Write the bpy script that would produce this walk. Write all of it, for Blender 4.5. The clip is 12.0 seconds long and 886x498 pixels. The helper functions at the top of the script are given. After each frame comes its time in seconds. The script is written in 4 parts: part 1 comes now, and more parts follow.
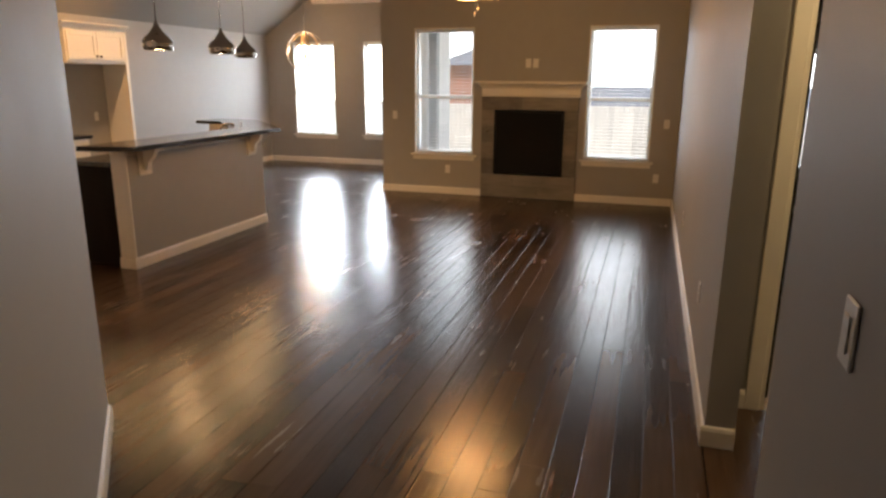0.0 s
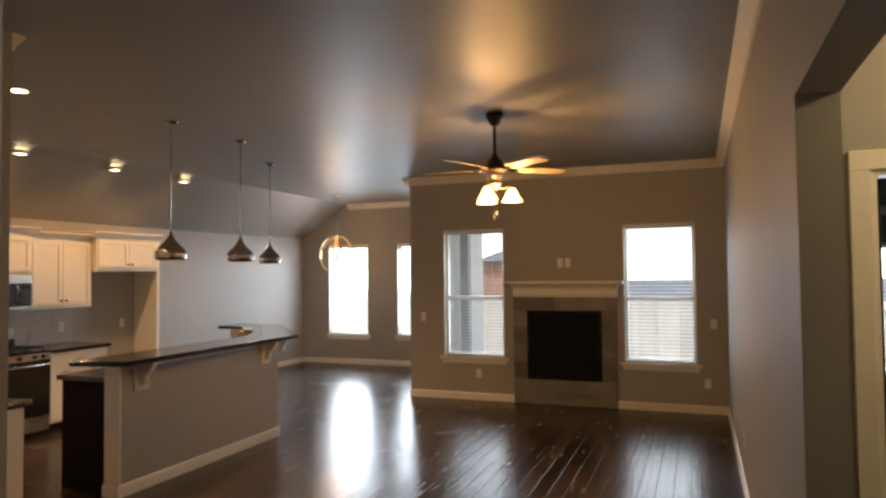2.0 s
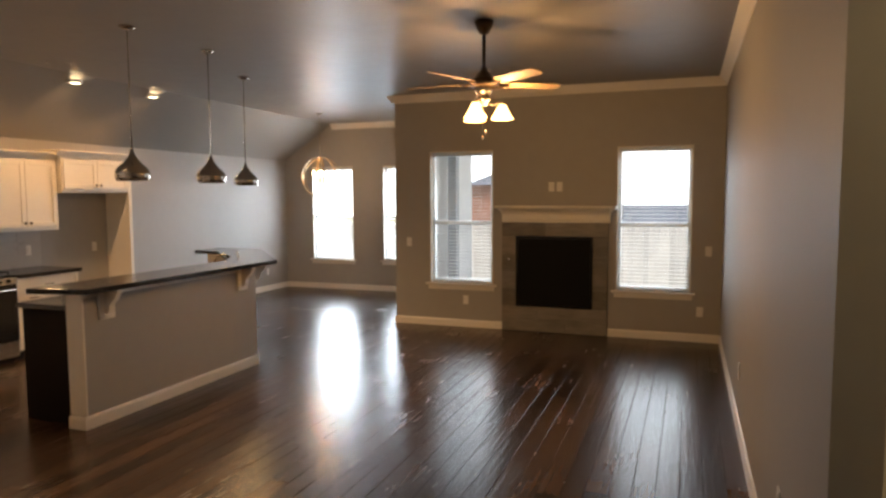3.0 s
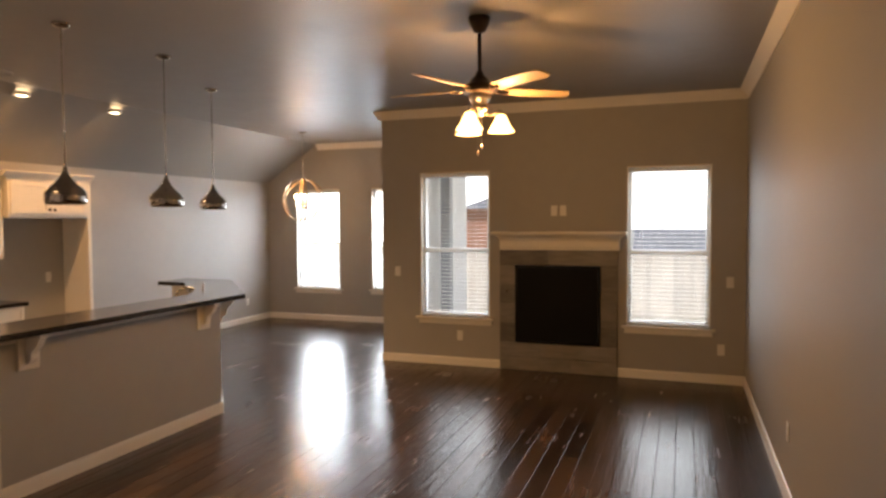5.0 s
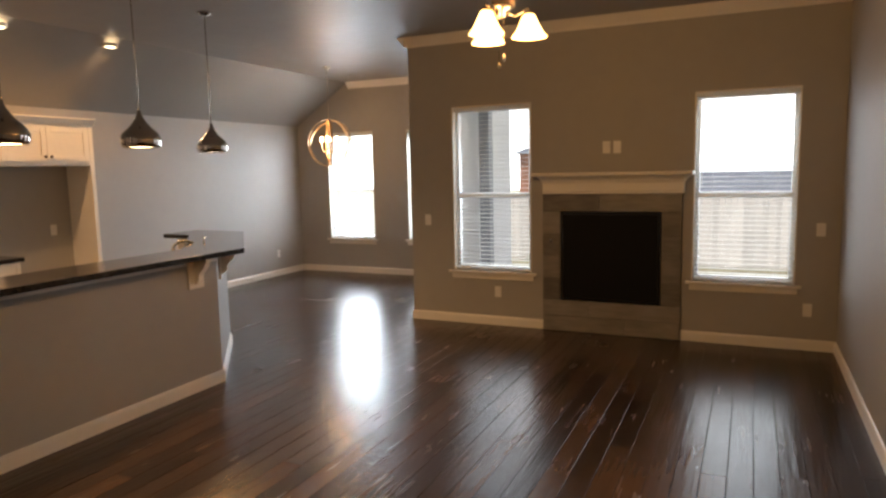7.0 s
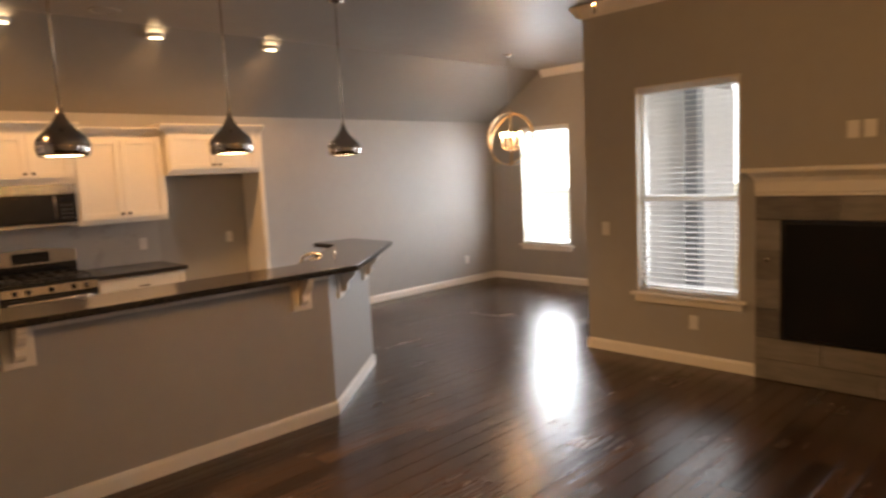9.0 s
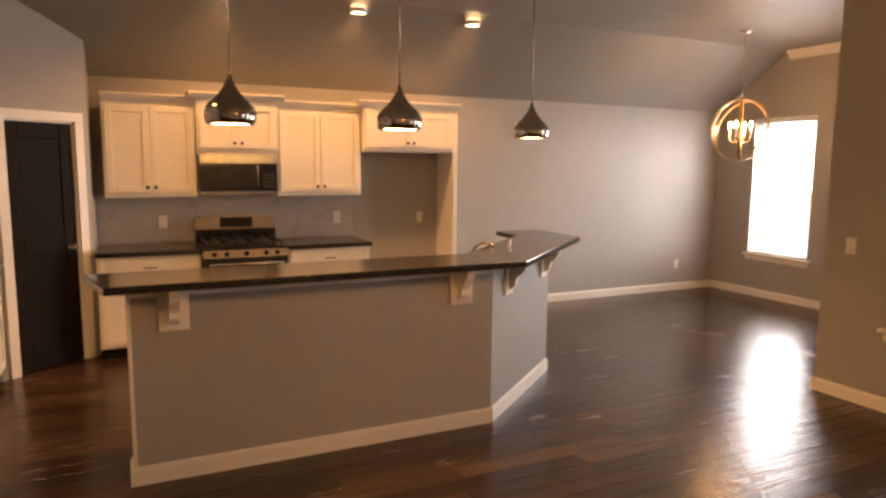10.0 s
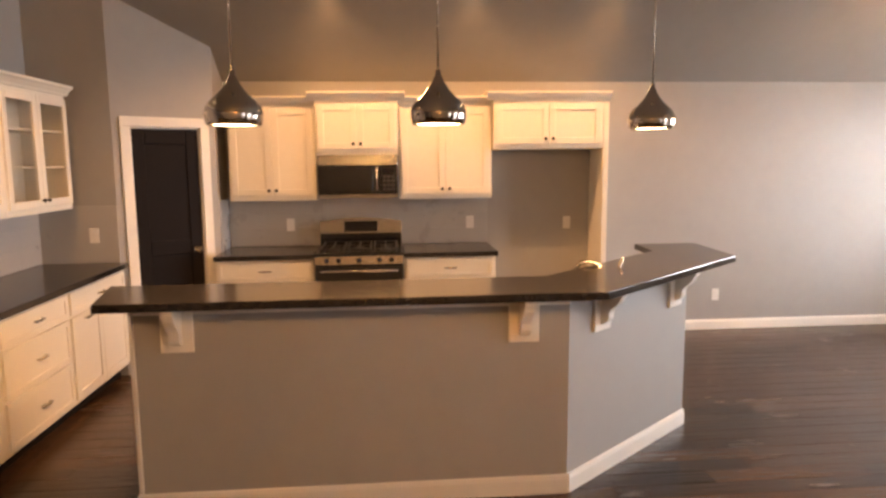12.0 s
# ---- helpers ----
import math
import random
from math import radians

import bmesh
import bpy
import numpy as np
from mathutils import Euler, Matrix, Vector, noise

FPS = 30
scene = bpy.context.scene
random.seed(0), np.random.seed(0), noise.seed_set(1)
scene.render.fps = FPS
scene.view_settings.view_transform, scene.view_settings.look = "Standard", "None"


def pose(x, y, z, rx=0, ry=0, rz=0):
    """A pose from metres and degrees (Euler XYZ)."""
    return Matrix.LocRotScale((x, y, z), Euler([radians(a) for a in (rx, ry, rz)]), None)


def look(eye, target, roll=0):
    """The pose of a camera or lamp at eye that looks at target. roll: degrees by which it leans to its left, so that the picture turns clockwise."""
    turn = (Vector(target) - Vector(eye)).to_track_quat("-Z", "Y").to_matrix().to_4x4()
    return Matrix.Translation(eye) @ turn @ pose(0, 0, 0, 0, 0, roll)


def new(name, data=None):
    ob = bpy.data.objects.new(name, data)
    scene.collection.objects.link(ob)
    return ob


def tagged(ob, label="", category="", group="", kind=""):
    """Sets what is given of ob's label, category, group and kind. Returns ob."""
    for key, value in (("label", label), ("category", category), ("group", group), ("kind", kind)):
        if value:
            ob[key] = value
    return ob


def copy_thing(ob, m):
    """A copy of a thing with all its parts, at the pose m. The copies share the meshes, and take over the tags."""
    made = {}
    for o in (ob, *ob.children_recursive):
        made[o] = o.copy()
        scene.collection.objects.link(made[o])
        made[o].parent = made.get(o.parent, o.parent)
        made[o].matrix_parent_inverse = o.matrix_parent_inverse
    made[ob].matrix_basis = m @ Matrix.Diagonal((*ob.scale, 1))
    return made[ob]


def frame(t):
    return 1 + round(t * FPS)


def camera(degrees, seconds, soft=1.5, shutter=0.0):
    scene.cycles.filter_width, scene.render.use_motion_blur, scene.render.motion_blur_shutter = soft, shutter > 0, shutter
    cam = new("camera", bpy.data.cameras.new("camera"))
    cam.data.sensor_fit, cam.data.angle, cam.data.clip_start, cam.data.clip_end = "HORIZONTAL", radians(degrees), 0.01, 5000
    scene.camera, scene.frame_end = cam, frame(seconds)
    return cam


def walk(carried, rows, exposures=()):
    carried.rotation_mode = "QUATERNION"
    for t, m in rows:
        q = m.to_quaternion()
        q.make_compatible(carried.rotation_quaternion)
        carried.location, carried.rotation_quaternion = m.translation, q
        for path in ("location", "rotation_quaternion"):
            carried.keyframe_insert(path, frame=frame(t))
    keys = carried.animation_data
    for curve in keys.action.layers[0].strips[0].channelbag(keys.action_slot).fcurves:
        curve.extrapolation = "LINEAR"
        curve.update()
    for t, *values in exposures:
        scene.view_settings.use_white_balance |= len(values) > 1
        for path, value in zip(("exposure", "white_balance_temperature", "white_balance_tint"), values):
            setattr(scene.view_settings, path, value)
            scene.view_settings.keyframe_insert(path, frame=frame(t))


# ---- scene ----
cam = camera(67.2, 12.0, soft=2.6, shutter=0.4)
# seconds, eye, target, roll
ROWS = [
    (0, (-0.344, -0.826, 1.635), (-0.911, 1.027, 1.137), 0.4),
    (0.5, (-0.35, -0.763, 1.632), (-0.884, 1.123, 1.234), 0.4),
    (1, (-0.305, -0.562, 1.696), (-0.876, 1.348, 1.542), -1.0),
    (1.5, (-0.25, -0.365, 1.71), (-0.901, 1.526, 1.694), 0.2),
    (2, (-0.301, -0.234, 1.719), (-1.016, 1.632, 1.79), -0.6),
    (2.5, (-0.358, -0.057, 1.721), (-1.029, 1.826, 1.644), 0.0),
    (4.5, (-0.451, 0.669, 1.7), (-1.221, 2.501, 1.479), 0.3),
    (5, (-0.618, 0.891, 1.733), (-1.294, 2.771, 1.646), -0.3),
    (5.5, (-0.651, 1.082, 1.722), (-1.281, 2.98, 1.665), 0.0),
    (6, (-0.668, 1.372, 1.71), (-1.37, 3.244, 1.637), 0.7),
    (6.5, (-0.734, 1.606, 1.678), (-1.506, 3.438, 1.458), -0.6),
    (8.5, (-0.61, 2.834, 1.657), (-1.789, 4.435, 1.442), -2.2),
    (9, (-0.675, 3.218, 1.673), (-2.101, 4.601, 1.446), -2.8),
    (9.5, (-0.75, 3.456, 1.646), (-2.444, 4.496, 1.429), -0.1),
    (10, (-0.914, 3.752, 1.656), (-2.705, 4.607, 1.405), 0.5),
    (10.5, (-0.998, 4.069, 1.657), (-2.866, 4.737, 1.405), -1.1),
    (11, (-1.104, 4.367, 1.694), (-3.061, 4.696, 1.445), 1.2),
    (11.5, (-1.211, 4.661, 1.618), (-3.179, 4.885, 1.344), 0.1),
    (12, (-1.377, 4.94, 1.687), (-3.353, 5.107, 1.423), -0.5),
]

walk(cam, [(t, look(eye, target, roll)) for t, eye, target, roll in ROWS], [
    (0.0, 0.05, 6400, 10), (0.5, 0.0, 6300, 9), (1.0, -0.28, 6300, 9), (1.5, -0.35, 6200, 8), (2.5, -0.25, 6200, 8), (4.5, -0.12, 6600, 12), (5.5, -0.10, 6600, 12), (6.5, -0.30, 6400, 10),
    (8.5, -0.02, 6650, 12), (9.0, -0.1, 6900, 14), (9.5, -0.16, 7500, 18), (10.0, 0.12, 7900, 21), (10.5, 0.16, 8200, 22), (11.0, 0.32, 7400, 20), (12.0, 0.56, 7200, 20)])

# ---- sky, sun, lamps ----
world = bpy.data.worlds.new("sky")
scene.world = world
world.use_nodes = True
wn = world.node_tree
sky = wn.nodes.new("ShaderNodeTexSky")
sky.sky_type = "NISHITA"
sky.sun_disc = False
sky.sun_elevation, sky.sun_rotation = radians(50), radians(127)
sky.air_density, sky.dust_density = 1.0, 3.0
wn.links.new(sky.outputs[0], wn.nodes["Background"].inputs[0])
wn.nodes["Background"].inputs[1].default_value = 0.15

WARM = (1.0, 0.54, 0.22)


def lamp(name, kind, m, energy, colour=WARM, size=0.1, size_y=None, spread=None, label="", cat="lamp"):
    data = bpy.data.lights.new(name, kind)
    data.energy, data.color = energy, colour
    if kind == "SUN":
        data.angle = radians(size)
    elif kind == "AREA":
        data.shape, data.size, data.size_y = "RECTANGLE", size, size_y or size
    else:
        data.shadow_soft_size = size
        if kind == "SPOT":
            data.spot_size, data.spot_blend = radians(spread), 0.6
    ob = new(name, data)
    ob.matrix_world = m
    return ob


lamp("sun", "SUN", look((8, -6, 12), (0, 0, 0)), 5.0, (1.0, 0.96, 0.90), 2)
DAY = (0.80, 0.90, 1.0)
for wx, wy, wz, ww, wh, e in ((-3.155, 8.60, 1.44, 0.78, 1.6, 16), (-0.765, 8.60, 1.44, 0.78, 1.6, 17), (-6.59, 11.30, 1.42, 0.78, 1.5, 110),
                              (-5.13, 11.30, 1.42, 0.78, 1.5, 110), (1.81, 8.60, 1.25, 0.78, 1.3, 30)):
    lamp("window_daylight", "AREA", look((wx, wy, wz), (wx, wy - 1, wz - 0.25)), e, DAY, ww, wh)

# ---- materials ----


def material(name, colour, rough=0.5, metal=0.0, noise_scale=0.0, amount=0.08, bump=0.0, bump_scale=200.0, stretch=(1, 1, 1), rand=0.0, coat=0.0, space="pos", spec=0.5, stain=1.2):
    m = bpy.data.materials.new(name)
    m.use_nodes = True
    nt = m.node_tree
    b = nt.nodes["Principled BSDF"]
    b.inputs["Base Color"].default_value = (*colour, 1)
    b.inputs["Roughness"].default_value = rough
    b.inputs["Metallic"].default_value = metal
    b.inputs["Coat Weight"].default_value = coat
    b.inputs["Specular IOR Level"].default_value = spec
    if noise_scale or bump or rand:
        geo = nt.nodes.new("ShaderNodeNewGeometry")
        mp = nt.nodes.new("ShaderNodeMapping")
        mp.inputs["Scale"].default_value = stretch
        nt.links.new(geo.outputs["Position"], mp.inputs["Vector"])
        if rand:
            info = nt.nodes.new("ShaderNodeObjectInfo")
            nt.links.new(info.outputs["Random"], mp.inputs["Location"])
    if noise_scale:
        n1 = nt.nodes.new("ShaderNodeTexNoise")
        n1.inputs["Scale"].default_value = noise_scale
        n1.inputs["Detail"].default_value = 6
        n2 = nt.nodes.new("ShaderNodeTexNoise")
        n2.inputs["Scale"].default_value = stain
        nt.links.new(mp.outputs[0], n1.inputs["Vector"])
        nt.links.new(geo.outputs["Position"], n2.inputs["Vector"])
        add = nt.nodes.new("ShaderNodeMath")
        add.operation = "ADD"
        nt.links.new(n1.outputs[0], add.inputs[0])
        nt.links.new(n2.outputs[0], add.inputs[1])
        last = add.outputs[0]
        if rand:
            add2 = nt.nodes.new("ShaderNodeMath")
            add2.operation = "MULTIPLY_ADD"
            nt.links.new(info.outputs["Random"], add2.inputs[0])
            add2.inputs[1].default_value = rand
            nt.links.new(last, add2.inputs[2])
            last = add2.outputs[0]
        span = nt.nodes.new("ShaderNodeMapRange")
        span.inputs["From Min"].default_value = 0.6
        span.inputs["From Max"].default_value = 1.4 + rand
        nt.links.new(last, span.inputs["Value"])
        mix = nt.nodes.new("ShaderNodeMix")
        mix.data_type = "RGBA"
        mix.inputs["A"].default_value = (*[max(0, c * (1 - amount)) for c in colour], 1)
        mix.inputs["B"].default_value = (*[min(1, c * (1 + amount)) for c in colour], 1)
        nt.links.new(span.outputs[0], mix.inputs["Factor"])
        nt.links.new(mix.outputs["Result"], b.inputs["Base Color"])
        rr = nt.nodes.new("ShaderNodeMapRange")
        rr.inputs["From Min"].default_value, rr.inputs["From Max"].default_value = 0.6, 1.4
        rr.inputs["To Min"].default_value, rr.inputs["To Max"].default_value = max(0.02, rough * 0.85), min(1, rough * 1.15)
        nt.links.new(add.outputs[0], rr.inputs["Value"])
        nt.links.new(rr.outputs[0], b.inputs["Roughness"])
    if bump:
        nb = nt.nodes.new("ShaderNodeTexNoise")
        nb.inputs["Scale"].default_value = bump_scale
        nb.inputs["Detail"].default_value = 3
        nt.links.new(mp.outputs[0], nb.inputs["Vector"])
        bp = nt.nodes.new("ShaderNodeBump")
        bp.inputs["Strength"].default_value = 1.0
        bp.inputs["Distance"].default_value = bump
        nt.links.new(nb.outputs[0], bp.inputs["Height"])
        nt.links.new(bp.outputs[0], b.inputs["Normal"])
    return m


def glow(name, colour, strength):
    m = material(name, colour, 0.4)
    b = m.node_tree.nodes["Principled BSDF"]
    b.inputs["Emission Color"].default_value = (*colour, 1)
    b.inputs["Emission Strength"].default_value = strength
    return m


def clear(name, gloss=0.06, tint=(1, 1, 1)):
    m = bpy.data.materials.new(name)
    m.use_nodes = True
    nt = m.node_tree
    nt.nodes.remove(nt.nodes["Principled BSDF"])
    tr, gl, mx = nt.nodes.new("ShaderNodeBsdfTransparent"), nt.nodes.new("ShaderNodeBsdfGlossy"), nt.nodes.new("ShaderNodeMixShader")
    tr.inputs[0].default_value = (*tint, 1)
    gl.inputs["Roughness"].default_value = 0.02
    mx.inputs[0].default_value = gloss
    nt.links.new(tr.outputs[0], mx.inputs[1])
    nt.links.new(gl.outputs[0], mx.inputs[2])
    nt.links.new(mx.outputs[0], nt.nodes["Material Output"].inputs[0])
    return m


PAINT = material("greige wall paint", (0.36, 0.345, 0.325), 0.58, noise_scale=9, amount=0.04, bump=0.0006, bump_scale=160, spec=0.25)
# same greige as the walls, with the dimness of the ceilings in the colour
CEIL_DIM = material("greige paint dimmed for ceilings", (0.25, 0.238, 0.224), 0.46, noise_scale=7, amount=0.05, bump=0.0012, bump_scale=70, spec=0.28)
TRIM = material("cream white trim paint", (0.76, 0.72, 0.65), 0.35, noise_scale=14, amount=0.03)
CABINET = material("cream cabinet paint", (0.78, 0.72, 0.62), 0.38, noise_scale=20, amount=0.03)
FLOOR_GAP = material("dark floor joints", (0.012, 0.008, 0.006), 0.7, noise_scale=30, amount=0.2)
PLANK = material("hand-scraped dark wood", (0.050, 0.029, 0.018), 0.25, noise_scale=6, amount=0.85, spec=0.42, bump=0.0022, bump_scale=6, stretch=(6, 0.32, 1), rand=1.6, stain=2.2)
GRANITE = material("black polished granite", (0.020, 0.017, 0.016), 0.15, noise_scale=240, amount=0.9, stain=60)
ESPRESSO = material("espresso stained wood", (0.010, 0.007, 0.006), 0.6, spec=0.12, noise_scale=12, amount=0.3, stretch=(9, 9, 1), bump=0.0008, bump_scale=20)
CHROME = material("polished dark chrome", (0.50, 0.46, 0.42), 0.07, 1.0, noise_scale=6, amount=0.06)
NICKEL = material("brushed nickel", (0.52, 0.47, 0.40), 0.26, 1.0, noise_scale=60, amount=0.08, stretch=(1, 1, 12))
STEEL = material("brushed stainless steel", (0.52, 0.49, 0.45), 0.26, 1.0, noise_scale=40, amount=0.08, stretch=(1, 1, 30))
GOLD = material("pale gold metal", (0.62, 0.44, 0.24), 0.3, 0.9, noise_scale=40, amount=0.1)
BRONZE = material("dark bronze metal", (0.060, 0.045, 0.035), 0.35, 0.8, noise_scale=30, amount=0.2)
BLACK = material("black enamel", (0.010, 0.010, 0.011), 0.18, noise_scale=20, amount=0.2)
IRON = material("cast iron", (0.015, 0.014, 0.014), 0.6, noise_scale=60, amount=0.3, bump=0.0005, bump_scale=200)
FIREBLACK = material("matt black firebox panel", (0.007, 0.007, 0.008), 0.75, spec=0.15, noise_scale=8, amount=0.3)
TILE = material("grey wood-look tile", (0.19, 0.175, 0.155), 0.35, noise_scale=5, amount=0.65, stretch=(1.1, 1, 6), rand=0.7, stain=3)
GROUT = material("grey grout", (0.13, 0.125, 0.115), 0.8, noise_scale=60, amount=0.15)
SPLASH = material("pale grey splash tile", (0.40, 0.385, 0.37), 0.30, noise_scale=6, amount=0.06, rand=0.25)


def translucent(name, colour, share):
    """A thin slat that lets part of the daylight through."""
    m = material(name, colour, 0.45, noise_scale=10, amount=0.03)
    nt = m.node_tree
    tr, mx = nt.nodes.new("ShaderNodeBsdfTranslucent"), nt.nodes.new("ShaderNodeMixShader")
    tr.inputs[0].default_value = (*colour, 1)
    mx.inputs[0].default_value = share
    nt.links.new(nt.nodes["Principled BSDF"].outputs[0], mx.inputs[1])
    nt.links.new(tr.outputs[0], mx.inputs[2])
    nt.links.new(mx.outputs[0], nt.nodes["Material Output"].inputs[0])
    return m


VINYL = material("white vinyl window frame", (0.78, 0.78, 0.76), 0.35, noise_scale=10, amount=0.03)
BLIND = translucent("white blind slat", (0.86, 0.85, 0.82), 0.5)
PLASTIC = material("white plastic", (0.74, 0.72, 0.68), 0.35, noise_scale=30, amount=0.03)
BLADE = material("maple fan blade", (0.42, 0.30, 0.17), 0.4, noise_scale=12, amount=0.2, stretch=(6, 6, 1))
CARPET = material("beige bedroom carpet", (0.36, 0.31, 0.25), 0.95, noise_scale=80, amount=0.2, bump=0.004, bump_scale=300)
GLASS = clear("window glass", 0.05)
CABGLASS = clear("cabinet glass", 0.10, (0.94, 0.93, 0.90))
SHADE = glow("lit frosted lamp shade", (1.0, 0.55, 0.18), 10.0)
BULB = glow("warm bulb", (1.0, 0.66, 0.30), 60.0)
CANGLOW = glow("lit downlight lens", (1.0, 0.74, 0.42), 18.0)
PENDGLOW = glow("lit pendant inside", (1.0, 0.68, 0.32), 36.0)
# glow for an added sky sheet that makes the windows burn out
SKYGLOW = glow("glowing blown-out sky", (0.95, 0.975, 1.0), 3.0)
GRASS = material("winter lawn", (0.34, 0.31, 0.20), 0.9, noise_scale=20, amount=0.4, bump=0.02, bump_scale=60)
CONCRETE = material("patio concrete", (0.42, 0.40, 0.38), 0.85, noise_scale=12, amount=0.12, bump=0.002, bump_scale=60)
# fence colour lightened so the boards look overexposed in daylight
FENCE = material("cedar fence whitened for glare", (0.72, 0.68, 0.63), 0.8, noise_scale=8, amount=0.3, stretch=(6, 6, 0.6), rand=0.5)
# the grey stands for the shadow on the porch post
POST_SHADED = material("porch post with shade in colour", (0.30, 0.32, 0.34), 0.6, noise_scale=10, amount=0.08)
BRICK = material("red house brick", (0.42, 0.20, 0.13), 0.85, noise_scale=30, amount=0.3)
SIDING = material("pale house siding", (0.82, 0.82, 0.81), 0.7, noise_scale=10, amount=0.06)
SHINGLE = material("grey roof shingles", (0.16, 0.17, 0.20), 0.9, noise_scale=30, amount=0.35, bump=0.01, bump_scale=20)

# ---- mesh helpers ----


def box(bm, x0, x1, y0, y1, z0, z1, bevel=0.0, seg=1):
    made = bmesh.ops.create_cube(bm, size=1.0, matrix=Matrix.LocRotScale(((x0 + x1) / 2, (y0 + y1) / 2, (z0 + z1) / 2), None, (abs(x1 - x0), abs(y1 - y0), abs(z1 - z0))))
    if bevel:
        edges = list({e for v in made["verts"] for e in v.link_edges})
        bmesh.ops.bevel(bm, geom=edges, offset=bevel, segments=seg, affect="EDGES", profile=0.5)
    return bm


def boxes(*rows, bevel=0.0, seg=1):
    bm = bmesh.new()
    for r in rows:
        box(bm, *r, bevel=bevel, seg=seg)
    return bm


def prism(points, z0, z1, bevel=0.0, m=None):
    """An upright prism over a flat outline."""
    bm = bmesh.new()
    low = [bm.verts.new((x, y, z0)) for x, y in points]
    top = [bm.verts.new((x, y, z1)) for x, y in points]
    bm.faces.new(low[::-1])
    bm.faces.new(top)
    n = len(points)
    for i in range(n):
        bm.faces.new((low[i], low[(i + 1) % n], top[(i + 1) % n], top[i]))
    bmesh.ops.recalc_face_normals(bm, faces=bm.faces)
    if bevel:
        bmesh.ops.bevel(bm, geom=[e for e in bm.edges if abs(e.verts[0].co.z - e.verts[1].co.z) < 1e-6], offset=bevel, segments=2, affect="EDGES", profile=0.5)
    if m is not None:
        bm.transform(m)
    return bm


def lathe(profile, seg=28, centre=(0, 0, 0), bm=None):
    bm = bm or bmesh.new()
    rings = []
    for r, z in profile:
        rings.append([bm.verts.new((centre[0] + r * math.cos(2 * math.pi * i / seg), centre[1] + r * math.sin(2 * math.pi * i / seg), centre[2] + z)) for i in range(seg)])
    for a, b in zip(rings, rings[1:]):
        for i in range(seg):
            f = bm.faces.new((a[i], a[(i + 1) % seg], b[(i + 1) % seg], b[i]))
            f.smooth = True
    return bm


def tube(path, r, seg=10, closed=False, bm=None, flat=None):
    """A round or flat bar along a path; flat: (width, thickness)."""
    bm = bm or bmesh.new()
    pts = [Vector(p) for p in path]
    n = len(pts)
    rings, up = [], Vector((0, 0, 1))
    for i, p in enumerate(pts):
        a = pts[i - 1] if (i or closed) else p
        b = pts[(i + 1) % n] if (i < n - 1 or closed) else p
        d = (b - a).normalized()
        s = d.cross(up)
        if s.length < 1e-3:
            s = d.cross(Vector((1, 0, 0)))
        s.normalize()
        w = s.cross(d)
        ring = []
        for k in range(seg):
            c = 2 * math.pi * k / seg
            ring.append(bm.verts.new(p + s * r * math.cos(c) + w * r * math.sin(c)))
        rings.append(ring)
    span = range(n if closed else n - 1)
    for i in span:
        a, b = rings[i], rings[(i + 1) % n]
        for k in range(seg):
            f = bm.faces.new((a[k], a[(k + 1) % seg], b[(k + 1) % seg], b[k]))
            f.smooth = True
    if not closed:
        bm.faces.new(rings[0][::-1])
        bm.faces.new(rings[-1])
    return bm


def sweep(profile, a, b, out):
    """A moulding: profile (off the wall, height) from a to b; out: the wall's flat normal."""
    bm = bmesh.new()
    a, b, o = Vector(a), Vector(b), Vector(out)
    ends = []
    for p in (a, b):
        ends.append([bm.verts.new(p + o * u + Vector((0, 0, v))) for u, v in profile])
    n = len(profile)
    for i in range(n):
        bm.faces.new((ends[0][i], ends[0][(i + 1) % n], ends[1][(i + 1) % n], ends[1][i]))
    bm.faces.new(ends[0][::-1])
    bm.faces.new(ends[1])
    bmesh.ops.recalc_face_normals(bm, faces=bm.faces)
    return bm


def mesh(name, bm, mat):
    data = bpy.data.meshes.new(name)
    bm.to_mesh(data)
    bm.free()
    data.materials.append(mat)
    return data


def thing(name, loc=(0, 0, 0), turn=0.0, label="", category="", group="", kind=""):
    ob = new(name)
    ob.empty_display_size = 0.05
    ob.matrix_basis = pose(*loc, 0, 0, turn)
    return tagged(ob, label, category, group, kind)


def part(name, bm, mat, parent, label=""):
    ob = new(name, mesh(name, bm, mat))
    ob.parent = parent
    if label:
        ob["label"] = label
    return ob


def solid(name, bm, mat, label, category, kind="structure", group=""):
    return tagged(new(name, mesh(name, bm, mat)), label, category, group, kind)


# ---- structure ----
CEILING, SLOPE_X, SLOPE_LOW, WEST = 3.05, -6.60, 2.40, -7.60
NORTH, DINING, TH = 8.38, 11.08, 0.15
SOUTH_K = 2.27
# windows: x0, x1, sill z, top z, wall y
WINDOWS = [(-3.60, -2.73, 0.575, 2.30, NORTH), (-1.19, -0.335, 0.575, 2.30, NORTH), (-7.02, -6.165, 0.555, 2.27, DINING), (-5.56, -4.70, 0.565, 2.27, DINING), (1.38, 2.24, 0.56, 2.00, NORTH)]

# base slabs
solid("subfloor", boxes((-7.75, 0.0, -2.6, 11.2, -0.12, -0.012)), FLOOR_GAP, "dark layer under the wooden floor planks", "floor")
solid("bedroom_floor", boxes((0.13, 4.2, 2.62, 8.4, -0.12, 0.002)), CARPET, "beige carpet in the next room", "floor")


